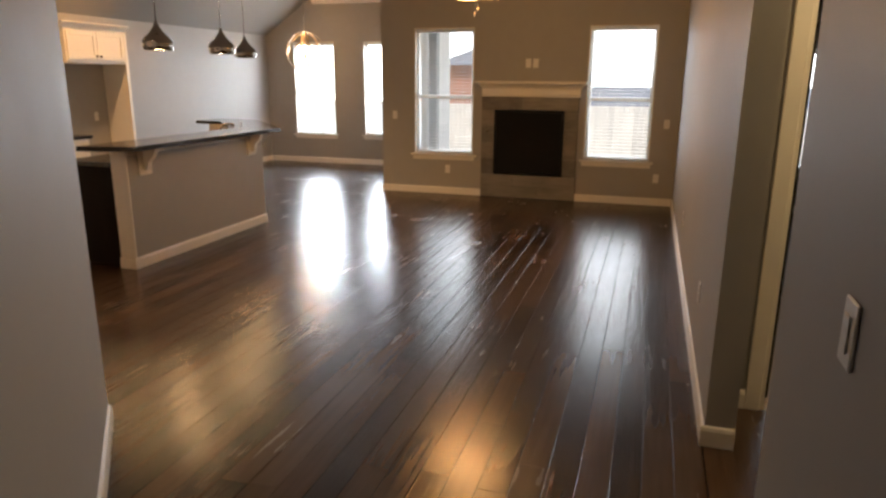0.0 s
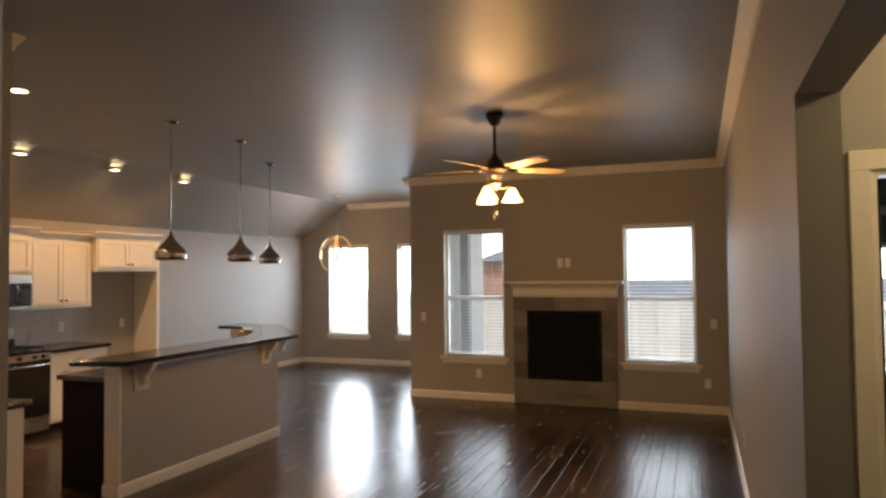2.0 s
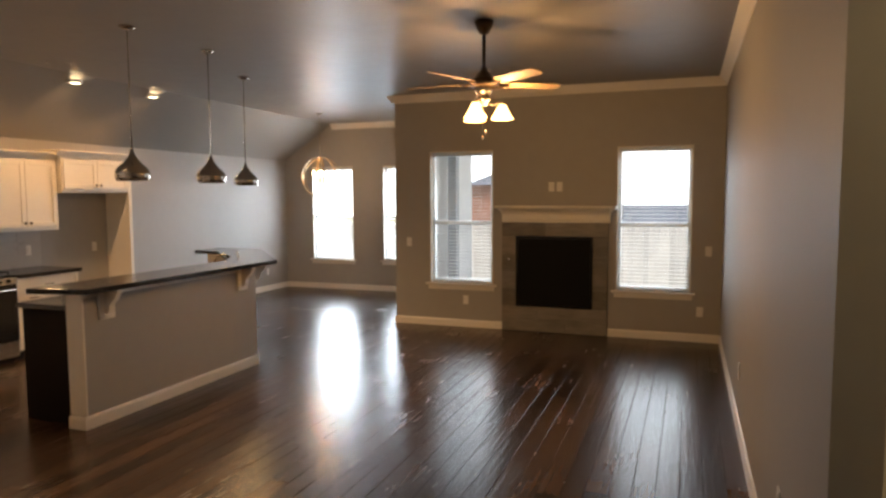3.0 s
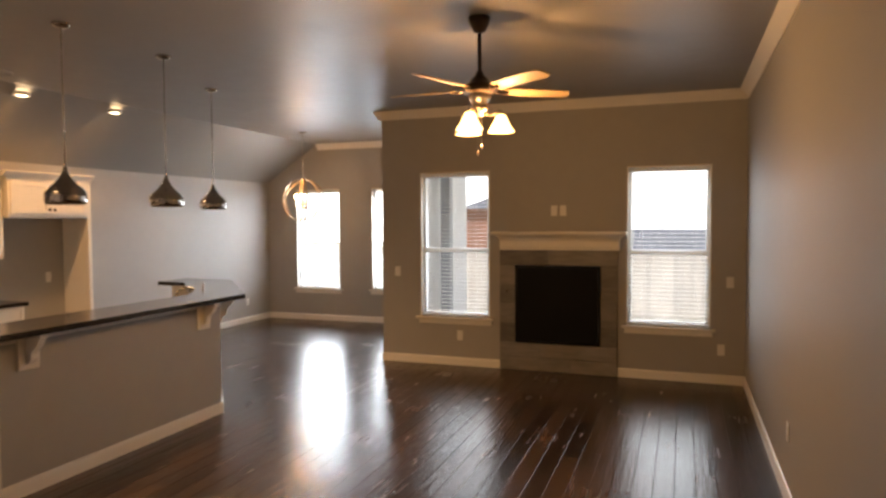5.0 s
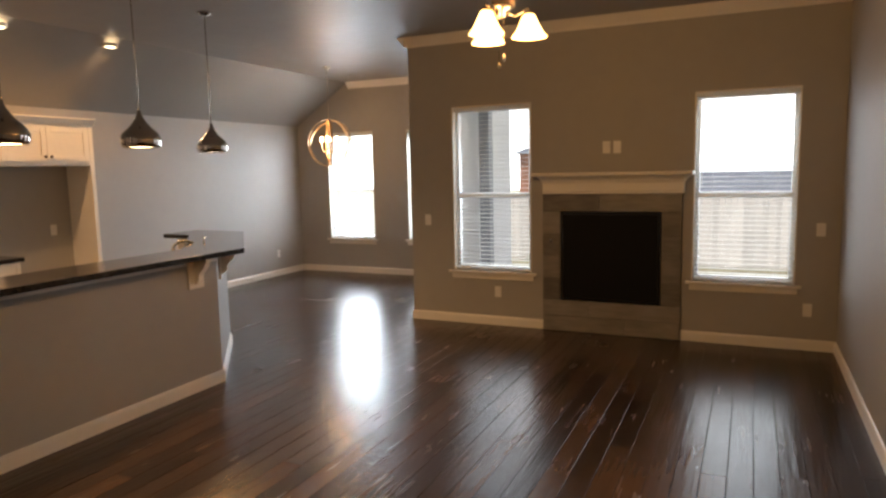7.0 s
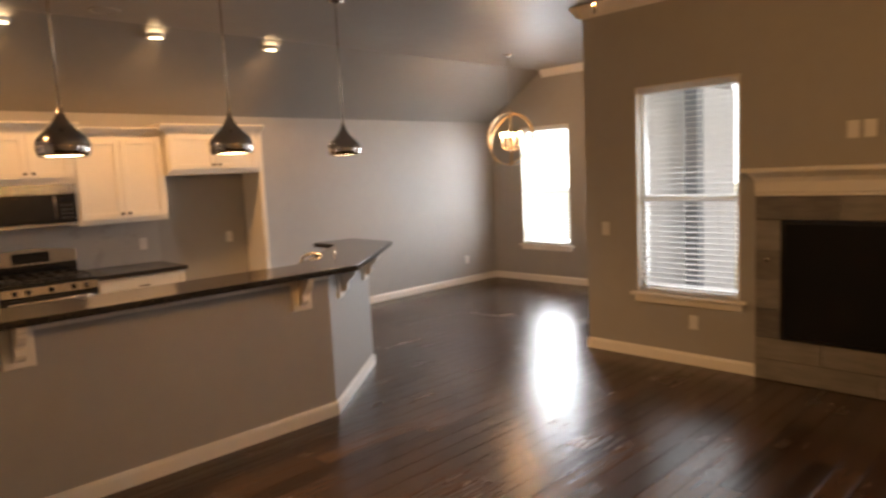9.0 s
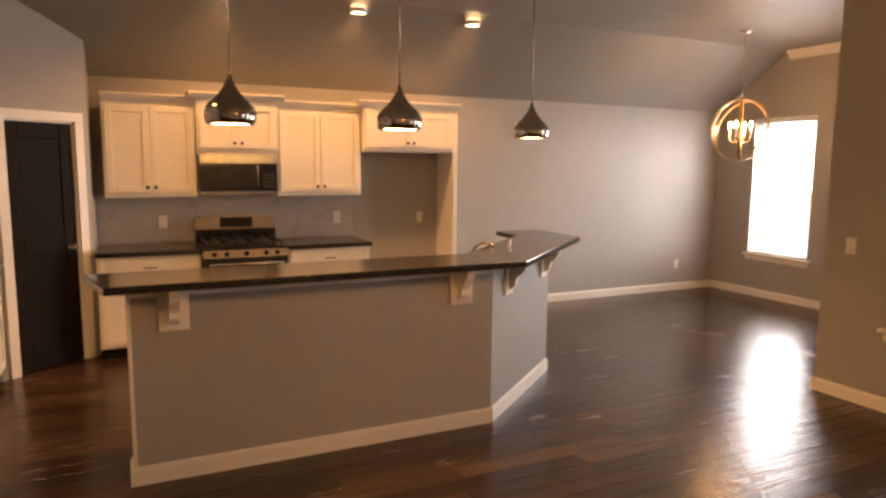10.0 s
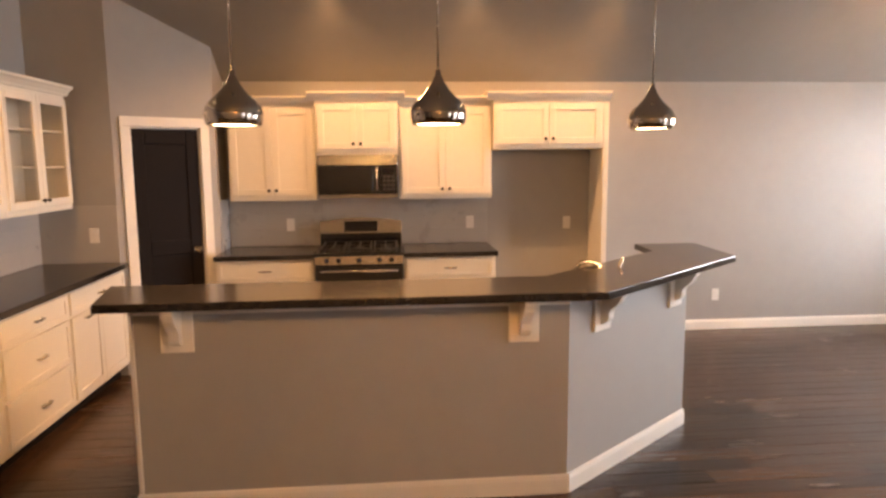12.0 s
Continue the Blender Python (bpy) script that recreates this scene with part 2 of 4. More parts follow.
def pierced(x0, x1, y0, y1, z0, z1, holes):
    """A wall along x with openings (x0, x1, z0, z1)."""
    bm = bmesh.new()
    xs = sorted({x0, x1, *(v for h in holes for v in h[:2])})
    zs = sorted({z0, z1, *(v for h in holes for v in h[2:])})

    def full(i, k):
        if not (0 <= i < len(xs) - 1 and 0 <= k < len(zs) - 1):
            return False
        cx, cz = (xs[i] + xs[i + 1]) / 2, (zs[k] + zs[k + 1]) / 2
        return not any(h[0] < cx < h[1] and h[2] < cz < h[3] for h in holes)

    made = {}

    def at(x, y, z):
        if (x, y, z) not in made:
            made[x, y, z] = bm.verts.new((x, y, z))
        return made[x, y, z]

    for i in range(len(xs) - 1):
        for k in range(len(zs) - 1):
            if not full(i, k):
                continue
            a, b, c, d = xs[i], xs[i + 1], zs[k], zs[k + 1]
            bm.faces.new((at(a, y0, c), at(b, y0, c), at(b, y0, d), at(a, y0, d)))
            bm.faces.new((at(a, y1, d), at(b, y1, d), at(b, y1, c), at(a, y1, c)))
            for on, p, q in ((full(i - 1, k), (a, d), (a, c)), (full(i + 1, k), (b, c), (b, d)), (full(i, k - 1), (a, c), (b, c)), (full(i, k + 1), (b, d), (a, d))):
                if not on:
                    bm.faces.new((at(p[0], y0, p[1]), at(p[0], y1, p[1]), at(q[0], y1, q[1]), at(q[0], y0, q[1])))
    bmesh.ops.recalc_face_normals(bm, faces=bm.faces)
    return bm


holes = [w[:4] for w in WINDOWS if w[4] == NORTH]
solid("wall_north_living", pierced(-4.10, 4.2, NORTH, NORTH + TH, 0, CEILING, holes), PAINT, "greige painted wall with two windows and a fireplace", "wall")
solid("wall_north_dining", pierced(-7.75, -3.95, DINING, DINING + TH, 0, CEILING, [w[:4] for w in WINDOWS if w[4] == DINING]), PAINT, "greige painted dining wall with two windows", "wall")
solid("wall_dining_side", boxes((-4.10, -3.95, NORTH + TH, DINING, 0, CEILING)), PAINT, "greige painted side wall of the dining nook", "wall")
solid("wall_west", boxes((WEST - TH, WEST, 2.0, DINING, 0, 2.75)), PAINT, "greige painted kitchen and dining wall", "wall")
east = boxes((0, 0.13, -2.6, 0.92, 0, CEILING), (0, 0.13, 0.92, 2.17, 2.28, CEILING), (0, 0.13, 2.17, NORTH, 0, CEILING))
solid("wall_east", east, PAINT, "greige painted wall with a cased opening to a hall", "wall")
solid("wall_south_kitchen", boxes((-7.75, -3.75, SOUTH_K - TH, SOUTH_K, 0, CEILING)), PAINT, "greige painted wall behind the glazed cabinets", "wall")
solid("wall_entry_angle", prism([(-2.74, 1.50), (-1.15, -0.365), (-1.28, -0.475), (-2.87, 1.39)], 0, CEILING), PAINT, "greige painted angled entry wall", "wall")
solid("wall_entry_return", prism([(-2.745, 1.50), (-3.75, SOUTH_K - 0.06), (-3.75, SOUTH_K - TH), (-2.875, 1.39)], 0, CEILING), PAINT, "greige painted wall between entry and kitchen", "wall")
solid("wall_entry_west", boxes((-1.28, -1.15, -2.6, -0.42, 0, CEILING)), PAINT, "greige painted entry wall", "wall")
solid("wall_entry_south", boxes((-1.15, 0.0, -2.75, -2.6, 0, CEILING)), PAINT, "greige painted wall closing the entry", "wall")
# pantry corner
solid("wall_pantry_east", boxes((-6.86, -6.74, SOUTH_K, 2.86, 0, CEILING)), PAINT, "greige painted wall beside the pantry", "wall")
PA, PB = Vector((-6.74, 2.86)), Vector((-7.235, 3.505))
PD = (PB - PA).normalized()
PN = Vector((PD.y, -PD.x)) * (-1)
if PN.x < 0:
    PN = -PN
L = (PB - PA).length
pan = Matrix(((PD.x, PN.x, 0, PA.x), (PD.y, PN.y, 0, PA.y), (0, 0, 1, 0), (0, 0, 0, 1)))
bm = boxes((0, 0.125, -0.12, 0, 0, CEILING), (L - 0.125, L, -0.12, 0, 0, CEILING), (0.125, L - 0.125, -0.12, 0, 1.975, CEILING))
bm.transform(pan)
bmesh.ops.recalc_face_normals(bm, faces=bm.faces)
solid("wall_pantry_angle", bm, PAINT, "greige painted angled wall around the pantry door", "wall")
solid("wall_pantry_north", boxes((WEST, -7.235, 3.385, 3.505, 0, CEILING)), PAINT, "greige painted end wall of the kitchen run", "wall")
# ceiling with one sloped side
solid("ceiling", boxes((SLOPE_X, 0.13, -2.75, DINING + TH, CEILING, CEILING + 0.12)), CEIL_DIM, "flat greige painted ceiling", "ceiling")
bm = bmesh.new()
sl = [(SLOPE_X, CEILING), (WEST - 0.3, SLOPE_LOW - 0.3 * (CEILING - SLOPE_LOW) / (SLOPE_X - WEST)), (WEST - 0.3, CEILING + 0.12), (SLOPE_X, CEILING + 0.12)]
rows = [[bm.verts.new((x, y, z)) for x, z in sl] for y in (1.9, DINING + TH)]
for i in range(4):
    bm.faces.new((rows[0][i], rows[0][(i + 1) % 4], rows[1][(i + 1) % 4], rows[1][i]))
bm.faces.new(rows[0])
bm.faces.new(rows[1][::-1])
bmesh.ops.recalc_face_normals(bm, faces=bm.faces)
solid("ceiling_slope", bm, CEIL_DIM, "sloped greige painted ceiling over the kitchen wall", "ceiling")

# hall and bedroom beyond the opening
solid("hall_floor", boxes((0.001, 0.13, 0.92, 2.17, -0.12, 0.0), (0.13, 2.0, 0.8, 2.619, -0.12, 0.0)), PLANK, "dark wooden floor of the small hall", "floor")
solid("wall_hall_north", pierced(0.13, 4.2, 2.62, 2.74, 0, 2.75, [(0.30, 1.08, 0, 2.08)]), PAINT, "greige painted hall wall with a doorway", "wall")
solid("wall_hall_south", boxes((0.13, 2.0, 0.7, 0.8, 0, 2.75)), PAINT, "greige painted hall wall", "wall")
solid("wall_hall_east", boxes((1.9, 2.0, 0.8, 2.62, 0, 2.75)), PAINT, "greige painted hall end wall", "wall")
solid("wall_bedroom_east", boxes((4.1, 4.2, 2.74, NORTH, 0, 2.75)), PAINT, "greige painted bedroom wall", "wall")
solid("ceiling_hall", boxes((0.13, 4.2, 0.7, NORTH, 2.75, 2.85)), CEIL_DIM, "greige painted ceiling of hall and bedroom", "ceiling")

# skirting, crown moulding
BASE = [(0, 0), (0.016, 0), (0.016, 0.075), (0.010, 0.092), (0, 0.098)]
CROWN = [(0, -0.10), (0.012, -0.10), (0.022, -0.078), (0.055, -0.040), (0.075, -0.018), (0.085, 0), (0, 0)]


def run(name, profile, a, b, out, z, label, mat=TRIM):
    return solid(name, sweep(profile, (*a, z), (*b, z), (*out, 0)), mat, label, "moulding")


BL = "cream painted skirting board along the wall"
for a, b, o in (((-4.10, NORTH), (-2.605, NORTH), (0, -1)), ((-1.275, NORTH), (-0.016, NORTH), (0, -1)), ((0, 2.17), (0, NORTH), (-1, 0)), ((-0.016, 2.17), (0.13, 2.17), (0, -1)),
                ((0, -2.6), (0, 0.92), (-1, 0)), ((WEST, 6.91), (WEST, DINING - 0.016), (1, 0)), ((WEST, DINING), (-4.10, DINING), (0, -1)), ((-4.10, NORTH - 0.016), (-4.10, DINING - 0.016), (-1, 0)),
                ((-2.74, 1.50), (-1.15, -0.365), (0.761, 0.649)), ((0.13, 2.62), (0.225, 2.62), (0, -1)), ((1.10, NORTH), (4.1, NORTH), (0, -1)), ((0.13, NORTH), (1.10, NORTH), (0, -1)),
                ((-3.75, SOUTH_K), (-4.15, SOUTH_K), (0, 1))):
    run("baseboard", BASE, a, b, o, 0.001, BL)
CL = "cream painted crown moulding under the ceiling"
for a, b, o in (((-4.10, NORTH), (0, NORTH), (0, -1)), ((0, -2.6), (0, NORTH - 0.085), (-1, 0)), ((SLOPE_X + 0.02, DINING), (-4.10, DINING), (0, -1)), ((-4.10, NORTH - 0.085), (-4.10, DINING - 0.085), (-1, 0)),
                ((-6.74, SOUTH_K), (-3.75, SOUTH_K), (0, 1)), ((-6.74, SOUTH_K + 0.085), (-6.74, 2.86), (1, 0)), ((-2.74, 1.50), (-1.15, -0.365), (0.761, 0.649))):
    run("crown_moulding", CROWN, a, b, o, CEILING - 0.001, CL)
run("crown_moulding", CROWN, (0.13, NORTH), (4.1, NORTH), (0, -1), 2.40, CL)

# ---- windows with blinds ----


def window(name, x0, x1, z0, z1, y, blind=1.0):
    w, h = x1 - x0, z1 - z0
    ob = thing(name, ((x0 + x1) / 2, y, z0), 0, "white sash window with slatted blind and wooden sill", "window", "", "structure")
    a, d = w / 2, 0.035
    part("reveal", boxes((-a - 0.001, -a + 0.012, 0, 0.15, 0, h), (a - 0.012, a + 0.001, 0, 0.15, 0, h), (-a, a, 0, 0.15, h - 0.012, h)), TRIM, ob)
    fr = boxes((-a + 0.012, -a + 0.05, 0.07, 0.13, 0, h - 0.012), (a - 0.05, a - 0.012, 0.07, 0.13, 0, h - 0.012), (-a + 0.05, a - 0.05, 0.07, 0.13, h - 0.06, h - 0.012), (-a + 0.05, a - 0.05, 0.07, 0.13, 0.0, 0.05), bevel=0.003)
    part("window_frame", fr, VINYL, ob)
    part("meeting_rail", boxes((-a + 0.05, a - 0.05, 0.065, 0.12, h * 0.445, h * 0.445 + 0.05), bevel=0.004), VINYL, ob)
    for nm, lo, hi, yy in (("lower_pane", 0.05, h * 0.445, 0.085), ("upper_pane", h * 0.445 + 0.05, h - 0.06, 0.105)):
        p = part("pane", boxes((-a + 0.05, a - 0.05, yy, yy + 0.004, lo, hi)), GLASS, ob)
        p.visible_shadow = False
    part("window_sill", boxes((-a - 0.05, a + 0.05, -0.045, 0.069, -0.028, -0.001), bevel=0.006, seg=2), TRIM, ob)
    part("apron", boxes((-a - 0.02, a + 0.02, -0.016, 0.0, -0.085, -0.029), bevel=0.003), TRIM, ob)
    part("headrail", boxes((-a + 0.014, a - 0.014, 0.004, 0.055, h - 0.06, h - 0.014), bevel=0.004), BLIND, ob)
    n = int((h - 0.08) / 0.044)
    slat = mesh("slat", boxes((-a + 0.018, a - 0.018, -0.021, 0.021, -0.0012, 0.0012)), BLIND)
    for i in range(n):
        s = new("slat", slat)
        s.parent = ob
        s.matrix_basis = pose(0, 0.034, 0.035 + i * 0.044, 3, 0, 0)
    part("bottom_rail", boxes((-a + 0.018, a - 0.018, 0.014, 0.054, 0.004, 0.022), bevel=0.003), BLIND, ob)
    for k in (-0.62 * a, 0.62 * a):
        part("ladder_cord", boxes((k - 0.0015, k + 0.0015, 0.010, 0.013, 0.02, h - 0.06)), BLIND, ob)
    part("tilt_wand", tube([(-a + 0.07, 0.0, h - 0.07), (-a + 0.07, -0.004, h * 0.5)], 0.004, 6), PLASTIC, ob)
    return ob


for i, wdw in enumerate(WINDOWS):
    window("window_%d" % (i + 1), *wdw)

# cased bedroom doorway with its dark door standing open
door = thing("door_1", (0.30, 2.62, 0), 0, "cream casing around an open dark bedroom door", "door", "", "structure")
part("casing", boxes((-0.075, -0.002, -0.018, 0.0, 0.0, 2.08), (0.782, 0.855, -0.018, 0.0, 0.0, 2.08), (-0.075, 0.855, -0.018, 0.0, 2.08, 2.155), bevel=0.004), TRIM, door)
part("jamb", boxes((0.0, 0.018, 0.0, 0.12, 0, 2.08), (0.762, 0.78, 0.0, 0.12, 0, 2.08), (0.018, 0.762, 0.0, 0.12, 2.062, 2.08)), TRIM, door)
leaf = part("leaf", boxes((0.019, 0.054, 0.125, 0.86, 0.012, 2.055), bevel=0.003), ESPRESSO, door, "dark espresso door leaf")
part("knob", lathe([(0.0, 0.0), (0.018, 0.004), (0.027, 0.02), (0.022, 0.036), (0.0, 0.042)], 16, (0, 0, 0)), NICKEL, leaf).matrix_basis = pose(0.054, 0.80, 0.95, 0, 90, 0)

# pantry door in the angled wall
pd = thing("door_2", (0, 0, 0), 0, "closed espresso pantry door in a cream casing", "door", "", "structure")
pd.matrix_basis = pan
W = L - 0.25


def slim(rows, bevel=0.003):
    b = boxes(*rows, bevel=bevel)
    bmesh.ops.reverse_faces(b, faces=b.faces)
    return b


part("casing", slim([(0.055, 0.130, 0.0, 0.020, 0, 1.970), (L - 0.130, L - 0.055, 0.0, 0.020, 0, 1.970), (0.055, L - 0.055, 0.0, 0.020, 1.970, 2.045)]), TRIM, pd)
part("jamb", slim([(0.1255, 0.14, -0.11, -0.001, 0, 1.965), (L - 0.14, L - 0.1255, -0.11, -0.001, 0, 1.965), (0.14, L - 0.14, -0.11, -0.001, 1.955, 1.9749)]), TRIM, pd)
leaf = part("leaf", slim([(0.142, L - 0.142, -0.060, -0.028, 0.01, 1.953)]), ESPRESSO, pd)
q0, q1, qm = 0.142, L - 0.142, L / 2
for r in ((q0, q0 + 0.10, 0.01, 1.953), (q1 - 0.10, q1, 0.01, 1.953), (q0 + 0.10, q1 - 0.10, 1.835, 1.953), (q0 + 0.10, q1 - 0.10, 0.01, 0.22), (q0 + 0.10, q1 - 0.10, 0.93, 1.05)):
    part("door_rail", slim([(r[0], r[1], -0.0279, -0.018, r[2], r[3])], 0.004), ESPRESSO, leaf)
kn = part("knob", lathe([(0.028, 0.0), (0.028, 0.006), (0.011, 0.010), (0.011, 0.03), (0.024, 0.038), (0.028, 0.052), (0.020, 0.064), (0.0, 0.068)], 20), NICKEL, leaf, "round satin nickel knob")
kn.matrix_basis = pose(q1 - 0.055, -0.018, 0.96, -90, 0, 0)
for hz in (0.25, 1.02, 1.80):
    part("hinge", slim([(0.134, 0.146, -0.022, -0.008, hz, hz + 0.09)], 0.002), NICKEL, pd)
# ---- fireplace ----
fp = thing("fireplace", (-1.94, NORTH, 0), 0, "fireplace with grey wood-look tile surround and black firebox", "fireplace")
part("surround_backing", boxes((-0.66, -0.48, -0.030, -0.001, 0.002, 1.388), (0.48, 0.66, -0.030, -0.001, 0.002, 1.388), (-0.48, 0.48, -0.030, -0.001, 0.002, 0.325), (-0.48, 0.48, -0.030, -0.001, 1.215, 1.388)), GROUT, fp)
rows = []
for z0, z1 in ((0.004, 0.162), (0.166, 0.325)):
    cut = 0.15 if z0 < 0.1 else -0.20
    rows += [(-0.66, cut - 0.002, z0, z1), (cut + 0.002, 0.66, z0, z1)]
zs = [0.329, 0.55, 0.77, 0.99, 1.215]
for z0, z1 in zip(zs, zs[1:]):
    rows += [(-0.66, -0.482, z0, z1 - 0.004), (0.482, 0.66, z0, z1 - 0.004)]
rows += [(-0.66, -0.10, 1.217, 1.388), (-0.096, 0.66, 1.217, 1.388)]
for x0, x1, z0, z1 in rows:
    part("tile", boxes((x0, x1, -0.042, -0.0301, z0, z1), bevel=0.002), TILE, fp)
part("firebox", boxes((-0.476, 0.476, -0.050, -0.030, 0.329, 1.213), bevel=0.004), FIREBLACK, fp, "matt black closed firebox front")
part("firebox_frame", boxes((-0.476, -0.446, -0.056, -0.0501, 0.329, 1.213), (0.446, 0.476, -0.056, -0.0501, 0.329, 1.213), (-0.446, 0.446, -0.056, -0.0501, 0.329, 0.359), (-0.446, 0.446, -0.056, -0.0501, 1.183, 1.213)), BLACK, fp)
part("gas_key_plate", lathe([(0.0, 0.006), (0.016, 0.005), (0.018, 0.0)], 14), NICKEL, fp).matrix_basis = pose(-0.575, -0.0425, 0.92, 90, 0, 0)
mt = thing("mantel_shelf", (-1.925, NORTH, 1.390), 0, "cream painted mantel shelf with moulded front", "mantel")
MP = [(0.0, 0.0), (0.075, 0.0), (0.075, 0.022), (0.085, 0.030), (0.085, 0.100), (0.105, 0.135), (0.145, 0.160), (0.155, 0.172), (0.0, 0.172)]
part("moulding", sweep(MP, (-0.665, -0.001, 0), (0.665, -0.001, 0), (0, -1, 0)), TRIM, mt)
for s in (-1, 1):
    part("return", sweep([(0.0, 0.100), (0.0, 0.172), (0.066, 0.172), (0.05, 0.155), (0.02, 0.135)], (s * 0.6655, -0.001, 0), (s * 0.6655, -0.085, 0), (s, 0, 0)), TRIM, mt)
part("shelf", boxes((-0.745, 0.745, -0.185, -0.001, 0.1725, 0.205), bevel=0.006, seg=2), TRIM, mt)

# ---- switches and outlets ----


def plate(kind, loc, turn, gang=1):
    label = "white plastic light switch on the wall" if kind == "light_switch" else "white plastic power outlet on the wall"
    ob = thing(kind, loc, turn, label, "switch" if kind == "light_switch" else "outlet", "switches and outlets")
    w = 0.036 + 0.023 * (gang - 1)
    part("cover_plate", boxes((-w, w, -0.007, -0.0005, -0.058, 0.058), bevel=0.003), PLASTIC, ob)
    for g in range(gang):
        cx = (g - (gang - 1) / 2) * 0.046
        if kind == "light_switch":
            part("rocker", boxes((cx - 0.016, cx + 0.016, -0.011, -0.0071, -0.033, 0.033), bevel=0.002), PLASTIC, ob)
        else:
            for zz in (-0.02, 0.02):
                part("socket", boxes((cx - 0.015, cx + 0.015, -0.010, -0.0071, zz - 0.013, zz + 0.013), bevel=0.003), PLASTIC, ob)
    return ob


plate("light_switch", (-3.90, NORTH, 1.11), 0)
plate("light_switch", (-0.15, NORTH, 1.07), 0)
plate("power_outlet", (-3.10, NORTH, 0.36), 0)
plate("power_outlet", (-0.23, NORTH, 0.36), 0)
plate("power_outlet", (-1.98, NORTH, 1.83), 0)
plate("power_outlet", (-1.88, NORTH, 1.83), 0)
plate("light_switch", (0, 0.36, 1.23), -90)
plate("power_outlet", (0, 3.10, 0.45), -90)
plate("power_outlet", (0, 5.38, 0.43), -90)
plate("power_outlet", (WEST, 8.16, 0.35), 90)
plate("power_outlet", (WEST, 10.43, 0.355), 90)
plate("power_outlet", (WEST, 6.65, 1.09), 90)
plate("light_switch", (-6.732, 2.68, 1.13), 90)
plate("power_outlet", (-1.80, 0.398, 0.36), 130.5)

# ---- breakfast bar ----
bar = thing("breakfast_bar", (0, 0, 0), 0, "greige painted raised breakfast bar wall with an angled end", "counter")
A, B, C, D = Vector((-4.53, 3.75)), Vector((-4.53, 5.83)), Vector((-5.33, 6.80)), Vector((-5.87, 6.87))
part("bar_wall", prism([A, B, C, D, (-5.87, 6.73), (-5.40, 6.67), (-4.67, 5.78), (-4.67, 3.75)], 0.001, 1.028), PAINT, bar)
part("end_cap", boxes((-4.68, -4.52, 3.730, 3.7495, 0.10, 1.027), bevel=0.003), TRIM, bar, "cream painted end board")
d2 = (C - B).normalized()
n2 = Vector((d2.y, -d2.x))
if n2.x < 0:
    n2 = -n2
d3 = (D - C).normalized()
for a, b, n in ((A + Vector((0, -0.02)), B, Vector((1, 0))), (B, C, n2), (C, D, Vector((d3.y, -d3.x)) if d3.y * 1 > 0 and -d3.x > 0 else Vector((-d3.y, d3.x)))):
    part("baseboard", sweep(BASE, (*a, 0.001), (*b, 0.001), (*n, 0)), TRIM, bar, "cream painted skirting")
part("baseboard", sweep(BASE, (-4.514, 3.73, 0.001), (-4.68, 3.73, 0.001), (0, -1, 0)), TRIM, bar)
part("frieze", sweep([(0, 0), (0.014, 0), (0.014, 0.045), (0, 0.045)], (-4.53, 3.75, 0.982), (-4.53, 5.83, 0.982), (1, 0, 0)), TRIM, bar)


def corbel(loc, turn):
    ob = thing("corbel", loc, turn, "cream painted wooden corbel under the bar top", "bracket", "corbels under the bar top")
    part("back_plate", boxes((-0.075, 0.075, -0.020, -0.0005, -0.012, 0.215), bevel=0.003), TRIM, ob)
    prof = [(-0.0205, 0.215), (-0.150, 0.215), (-0.150, 0.192), (-0.136, 0.182), (-0.128, 0.160), (-0.105, 0.132), (-0.080, 0.112), (-0.066, 0.090), (-0.066, 0.060), (-0.055, 0.040), (-0.030, 0.028), (-0.0205, 0.022)]
    b = prism(prof, -0.025, 0.025)
    b.transform(Matrix(((0, 0, 1, 0), (1, 0, 0, 0), (0, 1, 0, 0), (0, 0, 0, 1))))
    bmesh.ops.recalc_face_normals(b, faces=b.faces)
    part("scroll", b, TRIM, ob)
    return ob


corbel((-4.53, 3.95, 0.812), 90)
corbel((-4.53, 5.60, 0.812), 90)
ang = math.degrees(math.atan2(n2.x, -n2.y))
for f in (0.22, 0.86):
    p = B + (C - B) * f
    corbel((p.x, p.y, 0.812), ang)
top = [(-4.36, 3.64), (-4.36, 5.97), (-5.40, 7.15), (-6.07, 7.19), (-6.07, 6.74), (-5.70, 6.72), (-4.83, 5.78), (-4.83, 3.54)]
solid("bar_top", prism(top, 1.030, 1.070, 0.005), GRANITE, "black polished granite bar top with angled end", "countertop", "")

# base cabinets behind the bar
isl = thing("sink_cabinet", (0, 0, 0), 0, "cream sink cabinets with a dark end panel behind the bar", "cabinet")
low = [(-4.672, 3.81), (-4.672, 5.77), (-5.41, 6.665), (-5.84, 6.29), (-5.20, 5.51), (-5.20, 3.81)]
part("body", prism(low, 0.10, 0.872), CABINET, isl)
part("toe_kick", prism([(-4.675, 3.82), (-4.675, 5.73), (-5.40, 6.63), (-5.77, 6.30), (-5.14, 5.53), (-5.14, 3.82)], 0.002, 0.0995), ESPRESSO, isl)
part("end_panel", boxes((-5.20, -4.683, 3.787, 3.8095, 0.002, 0.872), bevel=0.002), ESPRESSO, isl, "dark espresso end panel")
solid("sink_worktop", prism([(-4.672, 3.765), (-4.672, 5.765), (-5.41, 6.655), (-5.87, 6.26), (-5.24, 5.495), (-5.24, 3.765)], 0.874, 0.914, 0.005), GRANITE, "black granite worktop behind the raised bar", "countertop", "")
sink = thing("kitchen_sink", (-5.13, 5.91, 0.915), 45, "stainless steel sink set in the worktop", "sink")
